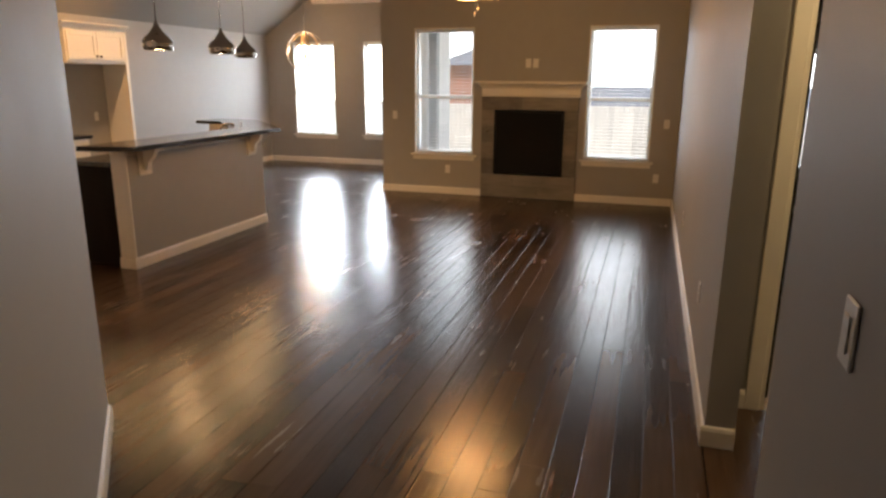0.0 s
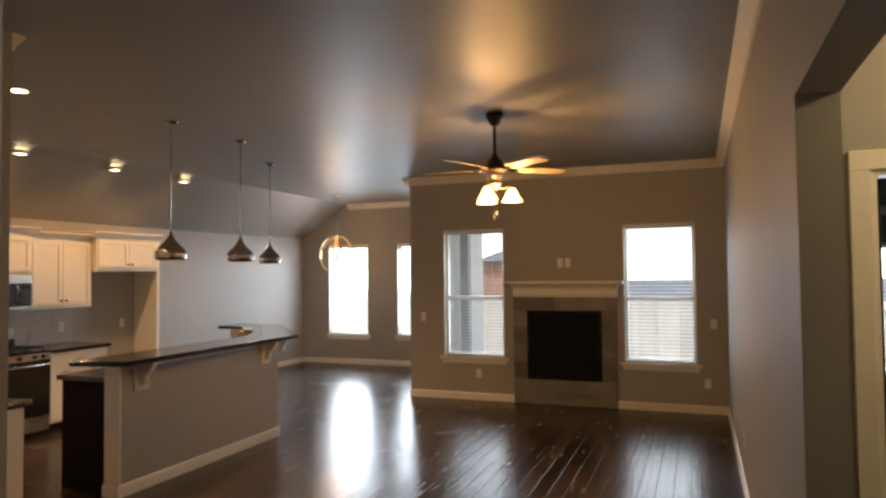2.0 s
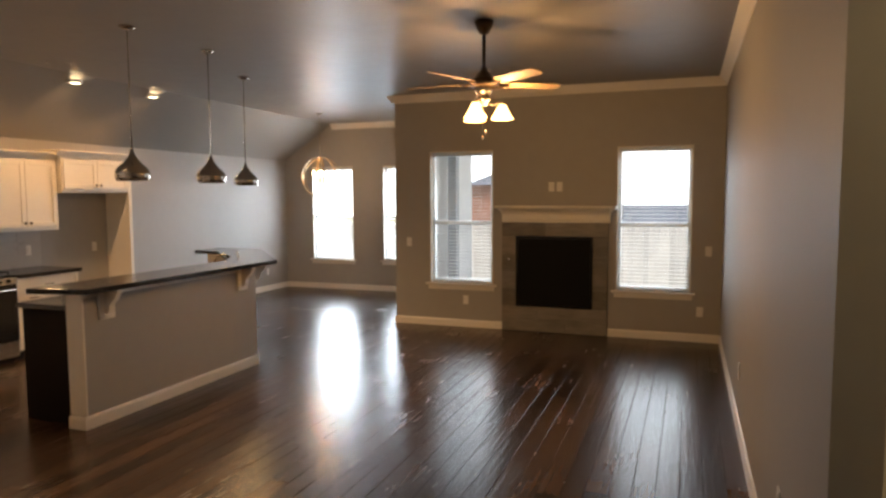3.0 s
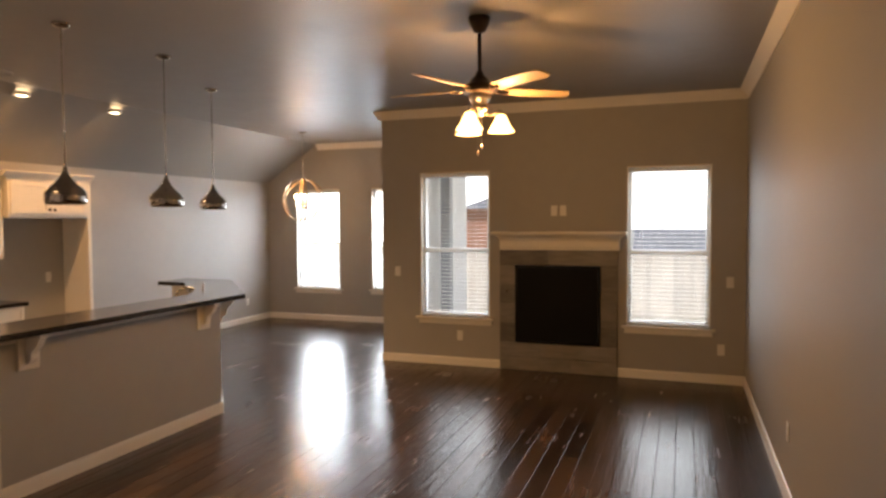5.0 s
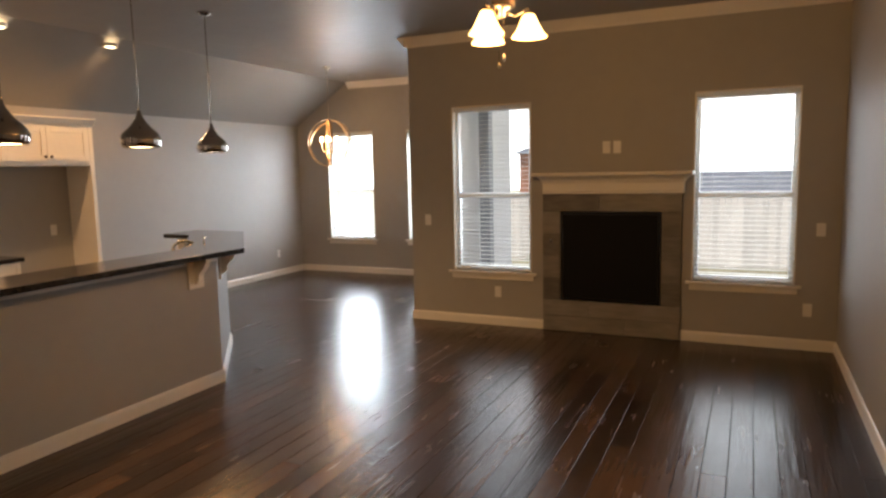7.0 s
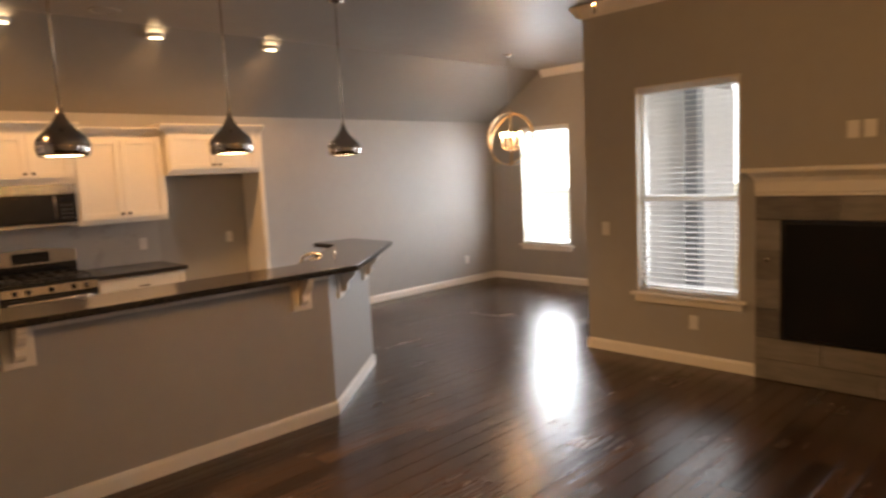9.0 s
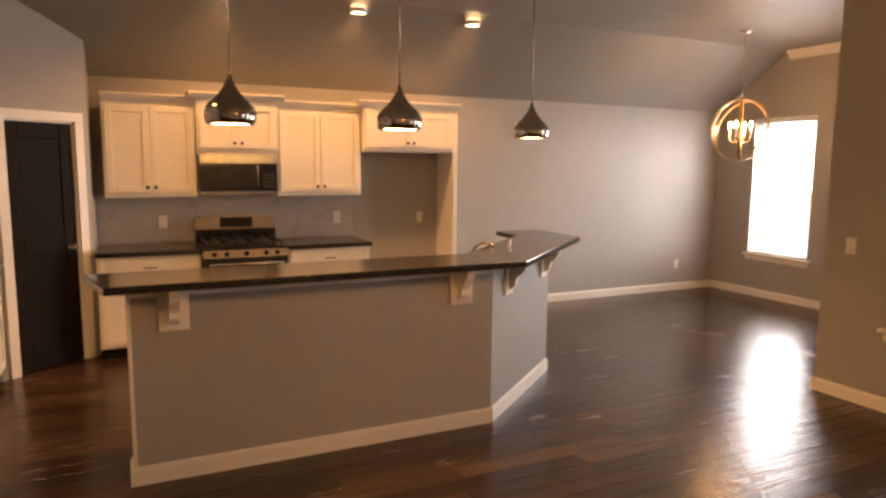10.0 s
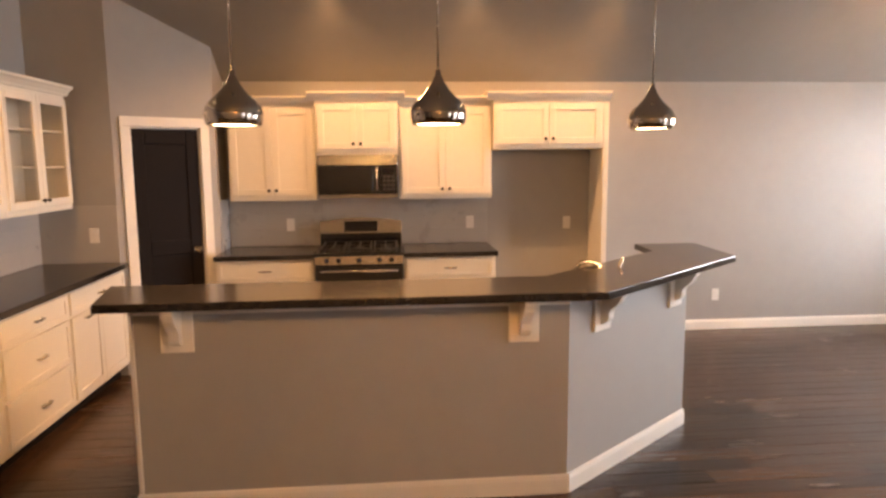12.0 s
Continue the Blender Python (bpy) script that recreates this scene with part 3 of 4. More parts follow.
part("rim", boxes((-0.26, 0.26, -0.20, -0.18, 0, 0.008), (-0.26, 0.26, 0.18, 0.20, 0, 0.008), (-0.26, -0.24, -0.18, 0.18, 0, 0.008), (0.24, 0.26, -0.18, 0.18, 0, 0.008), bevel=0.002), STEEL, sink)
part("bowl", boxes((-0.24, 0.24, -0.18, 0.18, -0.0005, 0.002)), STEEL, sink)
fc = thing("kitchen_faucet", (-5.08, 6.19, 0.915), 0, "brushed nickel arched kitchen faucet with side lever", "faucet")
part("base", lathe([(0.0, 0.0), (0.032, 0.0), (0.032, 0.012), (0.022, 0.03), (0.020, 0.10), (0.0, 0.11)], 18), NICKEL, fc)
arc = [(0, 0, 0.09)] + [(-0.01 - 0.062 * (1 - math.cos(a)), -0.01 - 0.062 * (1 - math.cos(a)), 0.115 + 0.060 * math.sin(a)) for a in [i * math.pi / 10 for i in range(11)]]
part("spout", tube(arc, 0.012, 10), NICKEL, fc)
part("spray_head", tube([arc[-1], (arc[-1][0] - 0.008, arc[-1][1] - 0.008, 0.085)], 0.018, 12), NICKEL, fc)
part("lever", tube([(0.01, 0.03, 0.08), (0.02, 0.06, 0.12), (-0.01, 0.10, 0.185), (-0.02, 0.11, 0.20)], 0.009, 8), NICKEL, fc)
sd = thing("soap_dispenser", (-4.97, 5.95, 0.915), 0, "small brushed nickel soap dispenser by the sink", "soap dispenser")
part("stem", lathe([(0.0, 0.0), (0.020, 0.0), (0.018, 0.02), (0.010, 0.03), (0.010, 0.09), (0.0, 0.092)], 14), NICKEL, sd)
part("nozzle", tube([(0, 0, 0.088), (-0.03, -0.03, 0.10), (-0.06, -0.06, 0.085)], 0.007, 8), NICKEL, sd)

# ---- kitchen cabinets along the west wall: built facing +x ----


def front(name, parent, y0, y1, z0, z1, x, mat=CABINET, rail=0.055, pull=None, glass=False):
    """A recessed-panel door or drawer front."""
    ob = part(name, boxes((x, x + 0.018, y0, y0 + rail, z0, z1), (x, x + 0.018, y1 - rail, y1, z0, z1), (x, x + 0.018, y0 + rail, y1 - rail, z0, z0 + rail), (x, x + 0.018, y0 + rail, y1 - rail, z1 - rail, z1), bevel=0.002), mat, parent)
    if glass:
        part("pane", boxes((x + 0.006, x + 0.010, y0 + rail, y1 - rail, z0 + rail, z1 - rail)), CABGLASS, ob).visible_shadow = False
    else:
        part("panel", boxes((x, x + 0.009, y0 + rail, y1 - rail, z0 + rail, z1 - rail)), mat, ob)
    if pull == "knob_low_right" or pull == "knob_low_left":
        ky = y1 - 0.03 if pull.endswith("right") else y0 + 0.03
        k = part("knob", lathe([(0.006, 0.0), (0.006, 0.012), (0.015, 0.018), (0.014, 0.026), (0.0, 0.029)], 14), BRONZE, ob, "dark bronze knob")
        k.matrix_basis = pose(x + 0.018, ky, z0 + 0.045, 0, 90, 0)
    if pull == "bar":
        m = (y0 + y1) / 2
        zc = (z0 + z1) / 2
        part("handle", tube([(x + 0.018, m - 0.05, zc), (x + 0.036, m - 0.042, zc), (x + 0.042, m, zc + 0.002), (x + 0.036, m + 0.042, zc), (x + 0.018, m + 0.05, zc)], 0.007, 8), NICKEL, ob, "brushed nickel bar handle")
    if pull == "bar_top":
        m, zc = (y0 + y1) / 2, z1 - 0.035
        part("handle", tube([(x + 0.018, m - 0.05, zc), (x + 0.036, m - 0.042, zc), (x + 0.042, m, zc + 0.002), (x + 0.036, m + 0.042, zc), (x + 0.018, m + 0.05, zc)], 0.007, 8), NICKEL, ob, "brushed nickel bar handle")
    return ob


CAB_CROWN = [(0.0, 0.0), (0.014, 0.0), (0.020, 0.018), (0.042, 0.044), (0.058, 0.056), (0.060, 0.072), (0.0, 0.072)]


def upper(y0, y1, z0, z1, depth, label, crown_ends=(0, 0)):
    ob = thing("wall_cabinet", (WEST, y0, z0), 0, label, "cabinet", "kitchen wall cabinets")
    w, h = y1 - y0, z1 - z0
    part("body", boxes((0.001, depth - 0.019, 0.001, w - 0.001, 0, h), bevel=0.001), CABINET, ob)
    part("face_frame", boxes((depth - 0.0189, depth, 0.001, w - 0.001, -0.006, h), bevel=0.001), CABINET, ob)
    m = w / 2
    front("door", ob, 0.022, m - 0.002, 0.022, h - 0.03, depth + 0.0003, pull="knob_low_right")
    front("door", ob, m + 0.002, w - 0.022, 0.022, h - 0.03, depth + 0.0003, pull="knob_low_left")
    part("light_rail", boxes((0.02, depth, 0.001, w - 0.001, -0.022, -0.0062)), CABINET, ob)
    part("crown", sweep(CAB_CROWN, (depth + 0.0003, -0.058 * crown_ends[0], h), (depth + 0.0003, w + 0.058 * crown_ends[1], h), (1, 0, 0)), CABINET, ob)
    for s, on in ((0, crown_ends[0]), (1, crown_ends[1])):
        if on:
            part("crown_return", sweep(CAB_CROWN, (0.05, w * s, h), (depth, w * s, h), (0, 2 * s - 1, 0)), CABINET, ob)
    return ob


upper(3.60, 4.34, 1.372, 2.165, 0.33, "cream two-door wall cabinet beside the microwave", (0, 0))
upper(4.345, 5.055, 1.765, 2.20, 0.38, "short cream wall cabinet above the microwave", (1, 1))
upper(5.06, 5.875, 1.372, 2.165, 0.33, "cream two-door wall cabinet beside the fridge gap")
upper(5.88, 6.86, 1.80, 2.20, 0.40, "cream cabinet over the empty fridge gap", (1, 1))
pan2 = tagged(new("fridge_side_panel", mesh("fridge_side_panel", boxes((WEST + 0.001, WEST + 0.40, 6.862, 6.91, 0.002, 2.195), bevel=0.002), CABINET)), "tall cream panel beside the empty fridge gap", "panel")


def lower(y0, y1, label, drawers=1):
    ob = thing("base_cabinet", (WEST, y0, 0), 0, label, "cabinet", "kitchen base cabinets")
    w = y1 - y0
    part("body", boxes((0.001, 0.60, 0.001, w - 0.001, 0.10, 0.872), bevel=0.001), CABINET, ob)
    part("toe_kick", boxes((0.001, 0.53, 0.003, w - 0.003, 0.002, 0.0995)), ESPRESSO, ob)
    front("drawer", ob, 0.022, w - 0.022, 0.70, 0.852, 0.6003, rail=0.03, pull="bar")
    m = w / 2
    front("door", ob, 0.022, m - 0.002, 0.125, 0.685, 0.6003, pull="bar_top")
    front("door", ob, m + 0.002, w - 0.022, 0.125, 0.685, 0.6003, pull="bar_top")
    return ob


lower(3.515, 4.325, "cream base cabinet with a drawer beside the range")
lower(5.085, 5.87, "cream base cabinet with a drawer beside the fridge gap")
for a, b in ((3.51, 4.33), (5.08, 5.885)):
    tagged(new("worktop", mesh("worktop", boxes((WEST + 0.001, WEST + 0.65, a, b, 0.874, 0.914), bevel=0.006, seg=2), GRANITE)), "black polished granite worktop beside the range", "countertop", "kitchen worktops")
sp = thing("backsplash", (WEST, 0, 0), 0, "pale grey tiled backsplash behind the range", "backsplash", "", "structure")
tile = mesh("tile", boxes((0.0005, 0.008, -0.148, 0.148, -0.0735, 0.0735), bevel=0.0015), SPLASH)
for r in range(3):
    for c in range(8):
        s = new("tile", tile)
        s.parent = sp
        s.location = (0, 3.515 + 0.149 + c * 0.2966, 0.915 + 0.0745 + r * 0.150)
plate("power_outlet", (WEST + 0.0085, 5.72, 1.11), 90)
plate("power_outlet", (WEST + 0.0085, 4.06, 1.11), 90)
tagged(new("splash_end", mesh("splash_end", boxes((WEST + 0.01, -7.24, 3.506, 3.514, 0.915, 1.36), bevel=0.001), SPLASH)), "pale grey tile panel at the end of the worktop", "backsplash", "", "structure")

# ---- microwave ----
mw = thing("microwave", (WEST, 4.355, 1.372), 0, "stainless steel over-the-range microwave with black glass door", "microwave")
part("case", boxes((0.002, 0.37, 0.002, 0.688, 0.0, 0.365), bevel=0.004), STEEL, mw)
part("top_grille", boxes((0.3701, 0.400, 0.002, 0.688, 0.280, 0.365), bevel=0.003), STEEL, mw)
dr = part("door", boxes((0.3701, 0.400, 0.002, 0.535, 0.03, 0.278), bevel=0.004), BLACK, mw)
part("door_glass", boxes((0.4001, 0.404, 0.035, 0.475, 0.055, 0.258), bevel=0.002), BLACK, dr, "black glass")
part("handle", tube([(0.400, 0.508, 0.06), (0.428, 0.508, 0.075), (0.428, 0.508, 0.24), (0.400, 0.508, 0.255)], 0.008, 8), STEEL, dr)
cp = part("control_panel", boxes((0.3701, 0.400, 0.537, 0.688, 0.03, 0.278), bevel=0.003), BLACK, mw)
for i in range(4):
    for j in range(3):
        part("button", boxes((0.4001, 0.402, 0.560 + j * 0.036, 0.588 + j * 0.036, 0.06 + i * 0.036, 0.083 + i * 0.036)), IRON, cp)
part("display", boxes((0.4001, 0.402, 0.560, 0.66, 0.215, 0.255)), FIREBLACK, cp)
part("vent_lip", boxes((0.3701, 0.395, 0.002, 0.688, 0.0, 0.028), bevel=0.003), STEEL, mw)

# ---- range ----
rg = thing("gas_range", (WEST, 4.335, 0), 0, "stainless steel gas range with black cooktop and curved backguard", "stove")
part("body", boxes((0.02, 0.63, 0.0, 0.74, 0.06, 0.90), bevel=0.004), BLACK, rg)
part("plinth", boxes((0.04, 0.58, 0.01, 0.73, 0.002, 0.0595)), BLACK, rg)
part("cooktop", boxes((0.02, 0.655, 0.0, 0.74, 0.9005, 0.922), bevel=0.006, seg=2), BLACK, rg)
prof = [(0.0, 0.0)] + [(0.74 * i / 12, 0.215 + 0.035 * math.sin(math.pi * i / 12)) for i in range(13)] + [(0.74, 0.0)]
bg = prism(prof, 0.02, 0.085)
bg.transform(Matrix(((0, 0, 1, 0), (1, 0, 0, 0), (0, 1, 0, 0.9225), (0, 0, 0, 1))))
bmesh.ops.recalc_face_normals(bg, faces=bg.faces)
guard = part("backguard", bg, STEEL, rg)
part("lower_panel", boxes((0.0855, 0.092, 0.0, 0.74, 0.9235, 1.030), bevel=0.002), BLACK, guard, "black enamel lower panel")
part("control_glass", boxes((0.0855, 0.089, 0.22, 0.52, 1.045, 1.140), bevel=0.002), BLACK, guard, "black glass control display")
part("control_front", boxes((0.6301, 0.665, 0.0, 0.74, 0.825, 0.899), bevel=0.005, seg=2), STEEL, rg)
for ky in (0.10, 0.20, 0.54, 0.64, 0.37):
    k = part("knob", lathe([(0.022, 0.0), (0.022, 0.006), (0.018, 0.010), (0.016, 0.030), (0.0, 0.036)], 16), BLACK, rg)
    k.matrix_basis = pose(0.665, ky, 0.862, 0, 90, 0)
od = part("oven_door", boxes((0.6301, 0.660, 0.005, 0.735, 0.23, 0.820), bevel=0.005, seg=2), BLACK, rg)
part("oven_window", boxes((0.6601, 0.664, 0.07, 0.67, 0.27, 0.68), bevel=0.003), BLACK, od, "black oven glass")
part("oven_handle", tube([(0.660, 0.05, 0.775), (0.70, 0.06, 0.775), (0.70, 0.68, 0.775), (0.660, 0.69, 0.775)], 0.011, 10), STEEL, od)
part("drawer", boxes((0.6301, 0.655, 0.005, 0.735, 0.065, 0.225), bevel=0.005), STEEL, rg)
for gy in (0.04, 0.265, 0.49):
    g = boxes((0.10, 0.60, gy, gy + 0.012, 0.945, 0.958), (0.10, 0.60, gy + 0.195, gy + 0.207, 0.945, 0.958), (0.10, 0.112, gy + 0.012, gy + 0.195, 0.945, 0.958), (0.588, 0.60, gy + 0.012, gy + 0.195, 0.945, 0.958), (0.34, 0.352, gy + 0.012, gy + 0.195, 0.945, 0.958), (0.112, 0.588, gy + 0.098, gy + 0.108, 0.9452, 0.9578))
    for fx in (0.10, 0.588):
        for fy in (gy, gy + 0.195):
            box(g, fx, fx + 0.012, fy, fy + 0.012, 0.922, 0.945)
    part("grate", g, IRON, rg)
for bx, by in ((0.22, 0.15), (0.22, 0.59), (0.47, 0.15), (0.47, 0.59), (0.35, 0.37)):
    part("burner", lathe([(0.0, 0.016), (0.035, 0.016), (0.042, 0.010), (0.045, 0.0)], 18, (bx, by, 0.9222)), IRON, rg)

# ---- glazed cabinets and drawers along the south wall (built facing +x, turned to face +y) ----


def glazed(x1, w, label):
    ob = thing("glass_cabinet", (x1, SOUTH_K, 1.375), 0, label, "cabinet", "glazed wall cabinets")
    ob.matrix_basis = pose(x1, SOUTH_K, 1.375, 0, 0, 90)
    h, d = 0.80, 0.33
    part("body", boxes((0.001, 0.012, 0.001, w - 0.001, 0, h), (0.012, d - 0.019, 0.001, 0.018, 0, h), (0.012, d - 0.019, w - 0.018, w - 0.001, 0, h), (0.012, d - 0.019, 0.018, w - 0.018, 0, 0.018), (0.012, d - 0.019, 0.018, w - 0.018, h - 0.018, h)), CABINET, ob)
    for zz in (0.28, 0.53):
        part("shelf", boxes((0.0125, d - 0.025, 0.0185, w - 0.0185, zz, zz + 0.016)), CABINET, ob)
    part("face_frame", boxes((d - 0.0189, d, 0.001, 0.035, 0, h), (d - 0.0189, d, w - 0.035, w - 0.001, 0, h), (d - 0.0189, d, 0.035, w - 0.035, 0, 0.03), (d - 0.0189, d, 0.035, w - 0.035, h - 0.035, h)), CABINET, ob)
    m = w / 2
    front("door", ob, 0.02, m - 0.002, 0.02, h - 0.03, d + 0.0003, glass=True, rail=0.05, pull="knob_low_right")
    front("door", ob, m + 0.002, w - 0.02, 0.02, h - 0.03, d + 0.0003, glass=True, rail=0.05, pull="knob_low_left")
    part("light_rail", boxes((0.02, d, 0.001, w - 0.001, -0.022, -0.0002)), CABINET, ob)
    part("crown", sweep(CAB_CROWN, (d + 0.0003, 0, h), (d + 0.0003, w + 0.03, h), (1, 0, 0)), CABINET, ob)
    return ob


for i in range(2):
    glazed(-5.71 + 0.88 * i, 0.875, "cream glass-door wall cabinet with empty shelves")


def drawers(x1, w, label, kind):
    ob = thing("drawer_cabinet", (x1, SOUTH_K, 0), 90, label, "cabinet", "drawer base cabinets")
    part("body", boxes((0.001, 0.60, 0.001, w - 0.001, 0.10, 0.872), bevel=0.001), CABINET, ob)
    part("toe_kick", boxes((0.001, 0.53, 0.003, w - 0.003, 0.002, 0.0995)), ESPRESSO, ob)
    if kind == "drawers":
        for a, b in ((0.125, 0.40), (0.415, 0.685), (0.70, 0.852)):
            front("drawer", ob, 0.02, w - 0.02, a, b, 0.6003, rail=0.035, pull="bar")
    else:
        front("drawer", ob, 0.02, w - 0.02, 0.70, 0.852, 0.6003, rail=0.035, pull="bar")
        m = w / 2
        front("door", ob, 0.02, m - 0.002, 0.125, 0.685, 0.6003, pull="bar_top")
        front("door", ob, m + 0.002, w - 0.02, 0.125, 0.685, 0.6003, pull="bar_top")
    return ob


xr = -6.735
for w, kind in ((0.94, "doors"), (0.80, "drawers"), (0.57, "doors")):
    xr += w
    drawers(xr - 0.0, w, "cream base cabinet with drawers and nickel handles" if kind == "drawers" else "cream base cabinet with one drawer over doors", kind)
tagged(new("south_worktop", mesh("south_worktop", boxes((-6.739, xr + 0.02, SOUTH_K + 0.001, SOUTH_K + 0.65, 0.874, 0.914), bevel=0.006, seg=2), GRANITE)), "long black granite worktop under the glazed cabinets", "countertop")
sp2 = thing("backsplash_south", (0, SOUTH_K, 0), 0, "pale grey tiled backsplash under the glazed cabinets", "backsplash", "", "structure")
tile2 = mesh("tile", boxes((-0.148, 0.148, 0.0005, 0.008, -0.0735, 0.0735), bevel=0.0015), SPLASH)
for r in range(3):
    for c in range(7):
        s = new("tile", tile2)
        s.parent = sp2
        s.location = (-6.735 + 0.149 + c * 0.2966, 0, 0.915 + 0.0745 + r * 0.150)
tagged(new("splash_end", mesh("splash_end", boxes((-6.7395, -6.732, SOUTH_K + 0.012, 2.86, 0.915, 1.36), bevel=0.001), SPLASH)), "pale grey tile panel beside the pantry door", "backsplash", "", "structure")
# ---- lamps of the room ----


def pendant(x, y):
    ob = thing("pendant_lamp", (x, y, CEILING), 0, "dark chrome onion-shaped pendant lamp on a rod, lit", "pendant lamp", "pendants over the bar")
    part("canopy", lathe([(0.0, -0.030), (0.035, -0.028), (0.058, -0.012), (0.060, -0.0005), (0.0, -0.0005)], 24), CHROME, ob)
    part("rod", tube([(0, 0, -0.028), (0, 0, -0.955)], 0.005, 8), NICKEL, ob)
    prof = [(0.008, -0.95), (0.014, -0.955), (0.014, -0.975), (0.022, -0.985), (0.026, -1.00), (0.034, -1.012), (0.048, -1.035), (0.075, -1.065), (0.105, -1.092), (0.122, -1.115), (0.130, -1.140), (0.131, -1.160), (0.126, -1.185), (0.118, -1.200)]
    shell = prof + [(r - 0.004, z) for r, z in prof[:1:-1]]
    part("shade", lathe(shell, 40), CHROME, ob)
    part("diffuser", lathe([(0.0, -1.188), (0.08, -1.190), (0.1135, -1.194)], 28), PENDGLOW, ob, "glowing white diffuser")
    l = lamp("pendant_light", "SPOT", look((x, y, CEILING - 1.198), (x, y, 0)), 55, WARM, 0.09, spread=150)
    return ob


pendant(-4.52, 4.26)
pendant(-4.52, 5.19)
pendant(-5.06, 6.43)


def downlight(x, y, z=CEILING, collar=0.004):
    """A level lens; collar: how far its ring reaches up into a sloped ceiling."""
    ob = thing("recessed_downlight", (x, y, z), 0, "lit recessed ceiling downlight with white trim ring", "downlight", "recessed downlights")
    part("trim_ring", lathe([(0.078, collar), (0.078, -0.004), (0.074, -0.008), (0.062, -0.009), (0.058, -0.002)], 28), PLASTIC, ob)
    part("lens", lathe([(0.0, -0.0035), (0.0615, -0.003)], 24), CANGLOW, ob, "warm glowing lens")
    lamp("downlight_beam", "SPOT", look((x, y, z - 0.02), (x, y, 0)), 70, WARM, 0.05, spread=150)


PITCH = (CEILING - SLOPE_LOW) / (SLOPE_X - WEST)
for y in (4.50, 5.67, 6.80):
    downlight(-6.69, y, CEILING - (SLOPE_X + 6.69) * PITCH - 0.022, 0.03)
downlight(-4.80, 3.08)

sd = thing("ceiling_speaker", (-6.28, 5.13, CEILING), 0, "round greige ceiling speaker grille", "speaker", "ceiling speakers")
part("rim", lathe([(0.115, -0.0005), (0.115, -0.006), (0.102, -0.009), (0.100, -0.004)], 28), PAINT, sd)
part("grille", lathe([(0.0, -0.006), (0.0995, -0.004)], 24), CEIL_DIM, sd)
copy_thing(sd, pose(-6.1, 10.5, CEILING))

# ceiling fan with a light kit
FX, FY = -1.878, 5.12
fan = thing("ceiling_fan", (FX, FY, CEILING), 0, "bronze ceiling fan with maple blades and lit glass shades", "ceiling fan")
part("canopy", lathe([(0.0, -0.0005), (0.072, -0.0005), (0.072, -0.02), (0.060, -0.055), (0.038, -0.095), (0.018, -0.105), (0.0, -0.105)], 28), BRONZE, fan)
part("downrod", tube([(0, 0, -0.10), (0, 0, -0.37)], 0.013, 12), BRONZE, fan)
part("motor", lathe([(0.0, -0.345), (0.022, -0.350), (0.030, -0.375), (0.060, -0.400), (0.078, -0.430), (0.115, -0.445), (0.118, -0.475), (0.100, -0.495), (0.0, -0.495)], 32), BRONZE, fan)
part("light_bowl", lathe([(0.070, -0.4955), (0.078, -0.505), (0.066, -0.535), (0.046, -0.555), (0.046, -0.575), (0.062, -0.585), (0.050, -0.605), (0.024, -0.615), (0.024, -0.64), (0.0, -0.645)], 28), NICKEL, fan, "polished switch housing")
view = math.atan2(FY - 1.1, FX + 0.65)
for i in range(5):
    a = view + i * 2 * math.pi / 5
    iron = part("blade_iron", tube([(0.10, 0, -0.470), (0.15, 0, -0.480), (0.20, 0, -0.472)], 0.012, 8), BRONZE, fan)
    iron.matrix_basis = pose(0, 0, 0, 0, 0, math.degrees(a))
    n = 10
    outl = [(0.17, -0.045), (0.30, -0.055), (0.50, -0.060), (0.60, -0.060), (0.628, -0.040), (0.636, 0.0), (0.628, 0.040), (0.60, 0.060), (0.50, 0.060), (0.30, 0.055), (0.17, 0.045)]
    bl = part("blade", prism(outl, -0.003, 0.003), BLADE, fan, "maple-faced fan blade")
    bl.matrix_basis = pose(0, 0, -0.470, 0, 0, math.degrees(a)) @ pose(0, 0, 0, -12, 0, 0)
SH = [(0.018, 0.0), (0.028, -0.004), (0.040, -0.030), (0.055, -0.060), (0.068, -0.085), (0.082, -0.105), (0.088, -0.112)]
for i in range(3):
    a = view + math.pi + math.radians(-28) + i * 2 * math.pi / 3
    c, s = math.cos(a), math.sin(a)
    arm = part("lamp_arm", tube([(0.03 * c, 0.03 * s, -0.62), (0.07 * c, 0.07 * s, -0.635), (0.11 * c, 0.11 * s, -0.615), (0.135 * c, 0.135 * s, -0.60), (0.14 * c, 0.14 * s, -0.63)], 0.008, 8), NICKEL, fan)
    shd = part("shade", lathe(SH + [(r - 0.003, z) for r, z in SH[::-1]], 28, (0.14 * c, 0.14 * s, -0.63)), SHADE, fan, "lit frosted glass bell shade")
    shd.visible_shadow = False
    part("socket", lathe([(0.0, 0.012), (0.020, 0.010), (0.022, -0.01), (0.0, -0.012)], 16, (0.14 * c, 0.14 * s, -0.63)), NICKEL, arm)
    lamp("fan_bulb", "POINT", pose(FX + 0.14 * c, FY + 0.14 * s, CEILING - 0.70), 27, (1.0, 0.53, 0.19), 0.014)
for k, (cx, cl) in enumerate(((-0.012, -0.86), (0.014, -0.82))):
    ch = part("pull_chain", tube([(cx, 0, -0.64), (cx, 0, cl)], 0.002, 6), NICKEL, fan)
    part("pull", lathe([(0.0, 0.0), (0.006, -0.006), (0.008, -0.03), (0.0, -0.04)], 12, (cx, 0, cl)), NICKEL, ch)

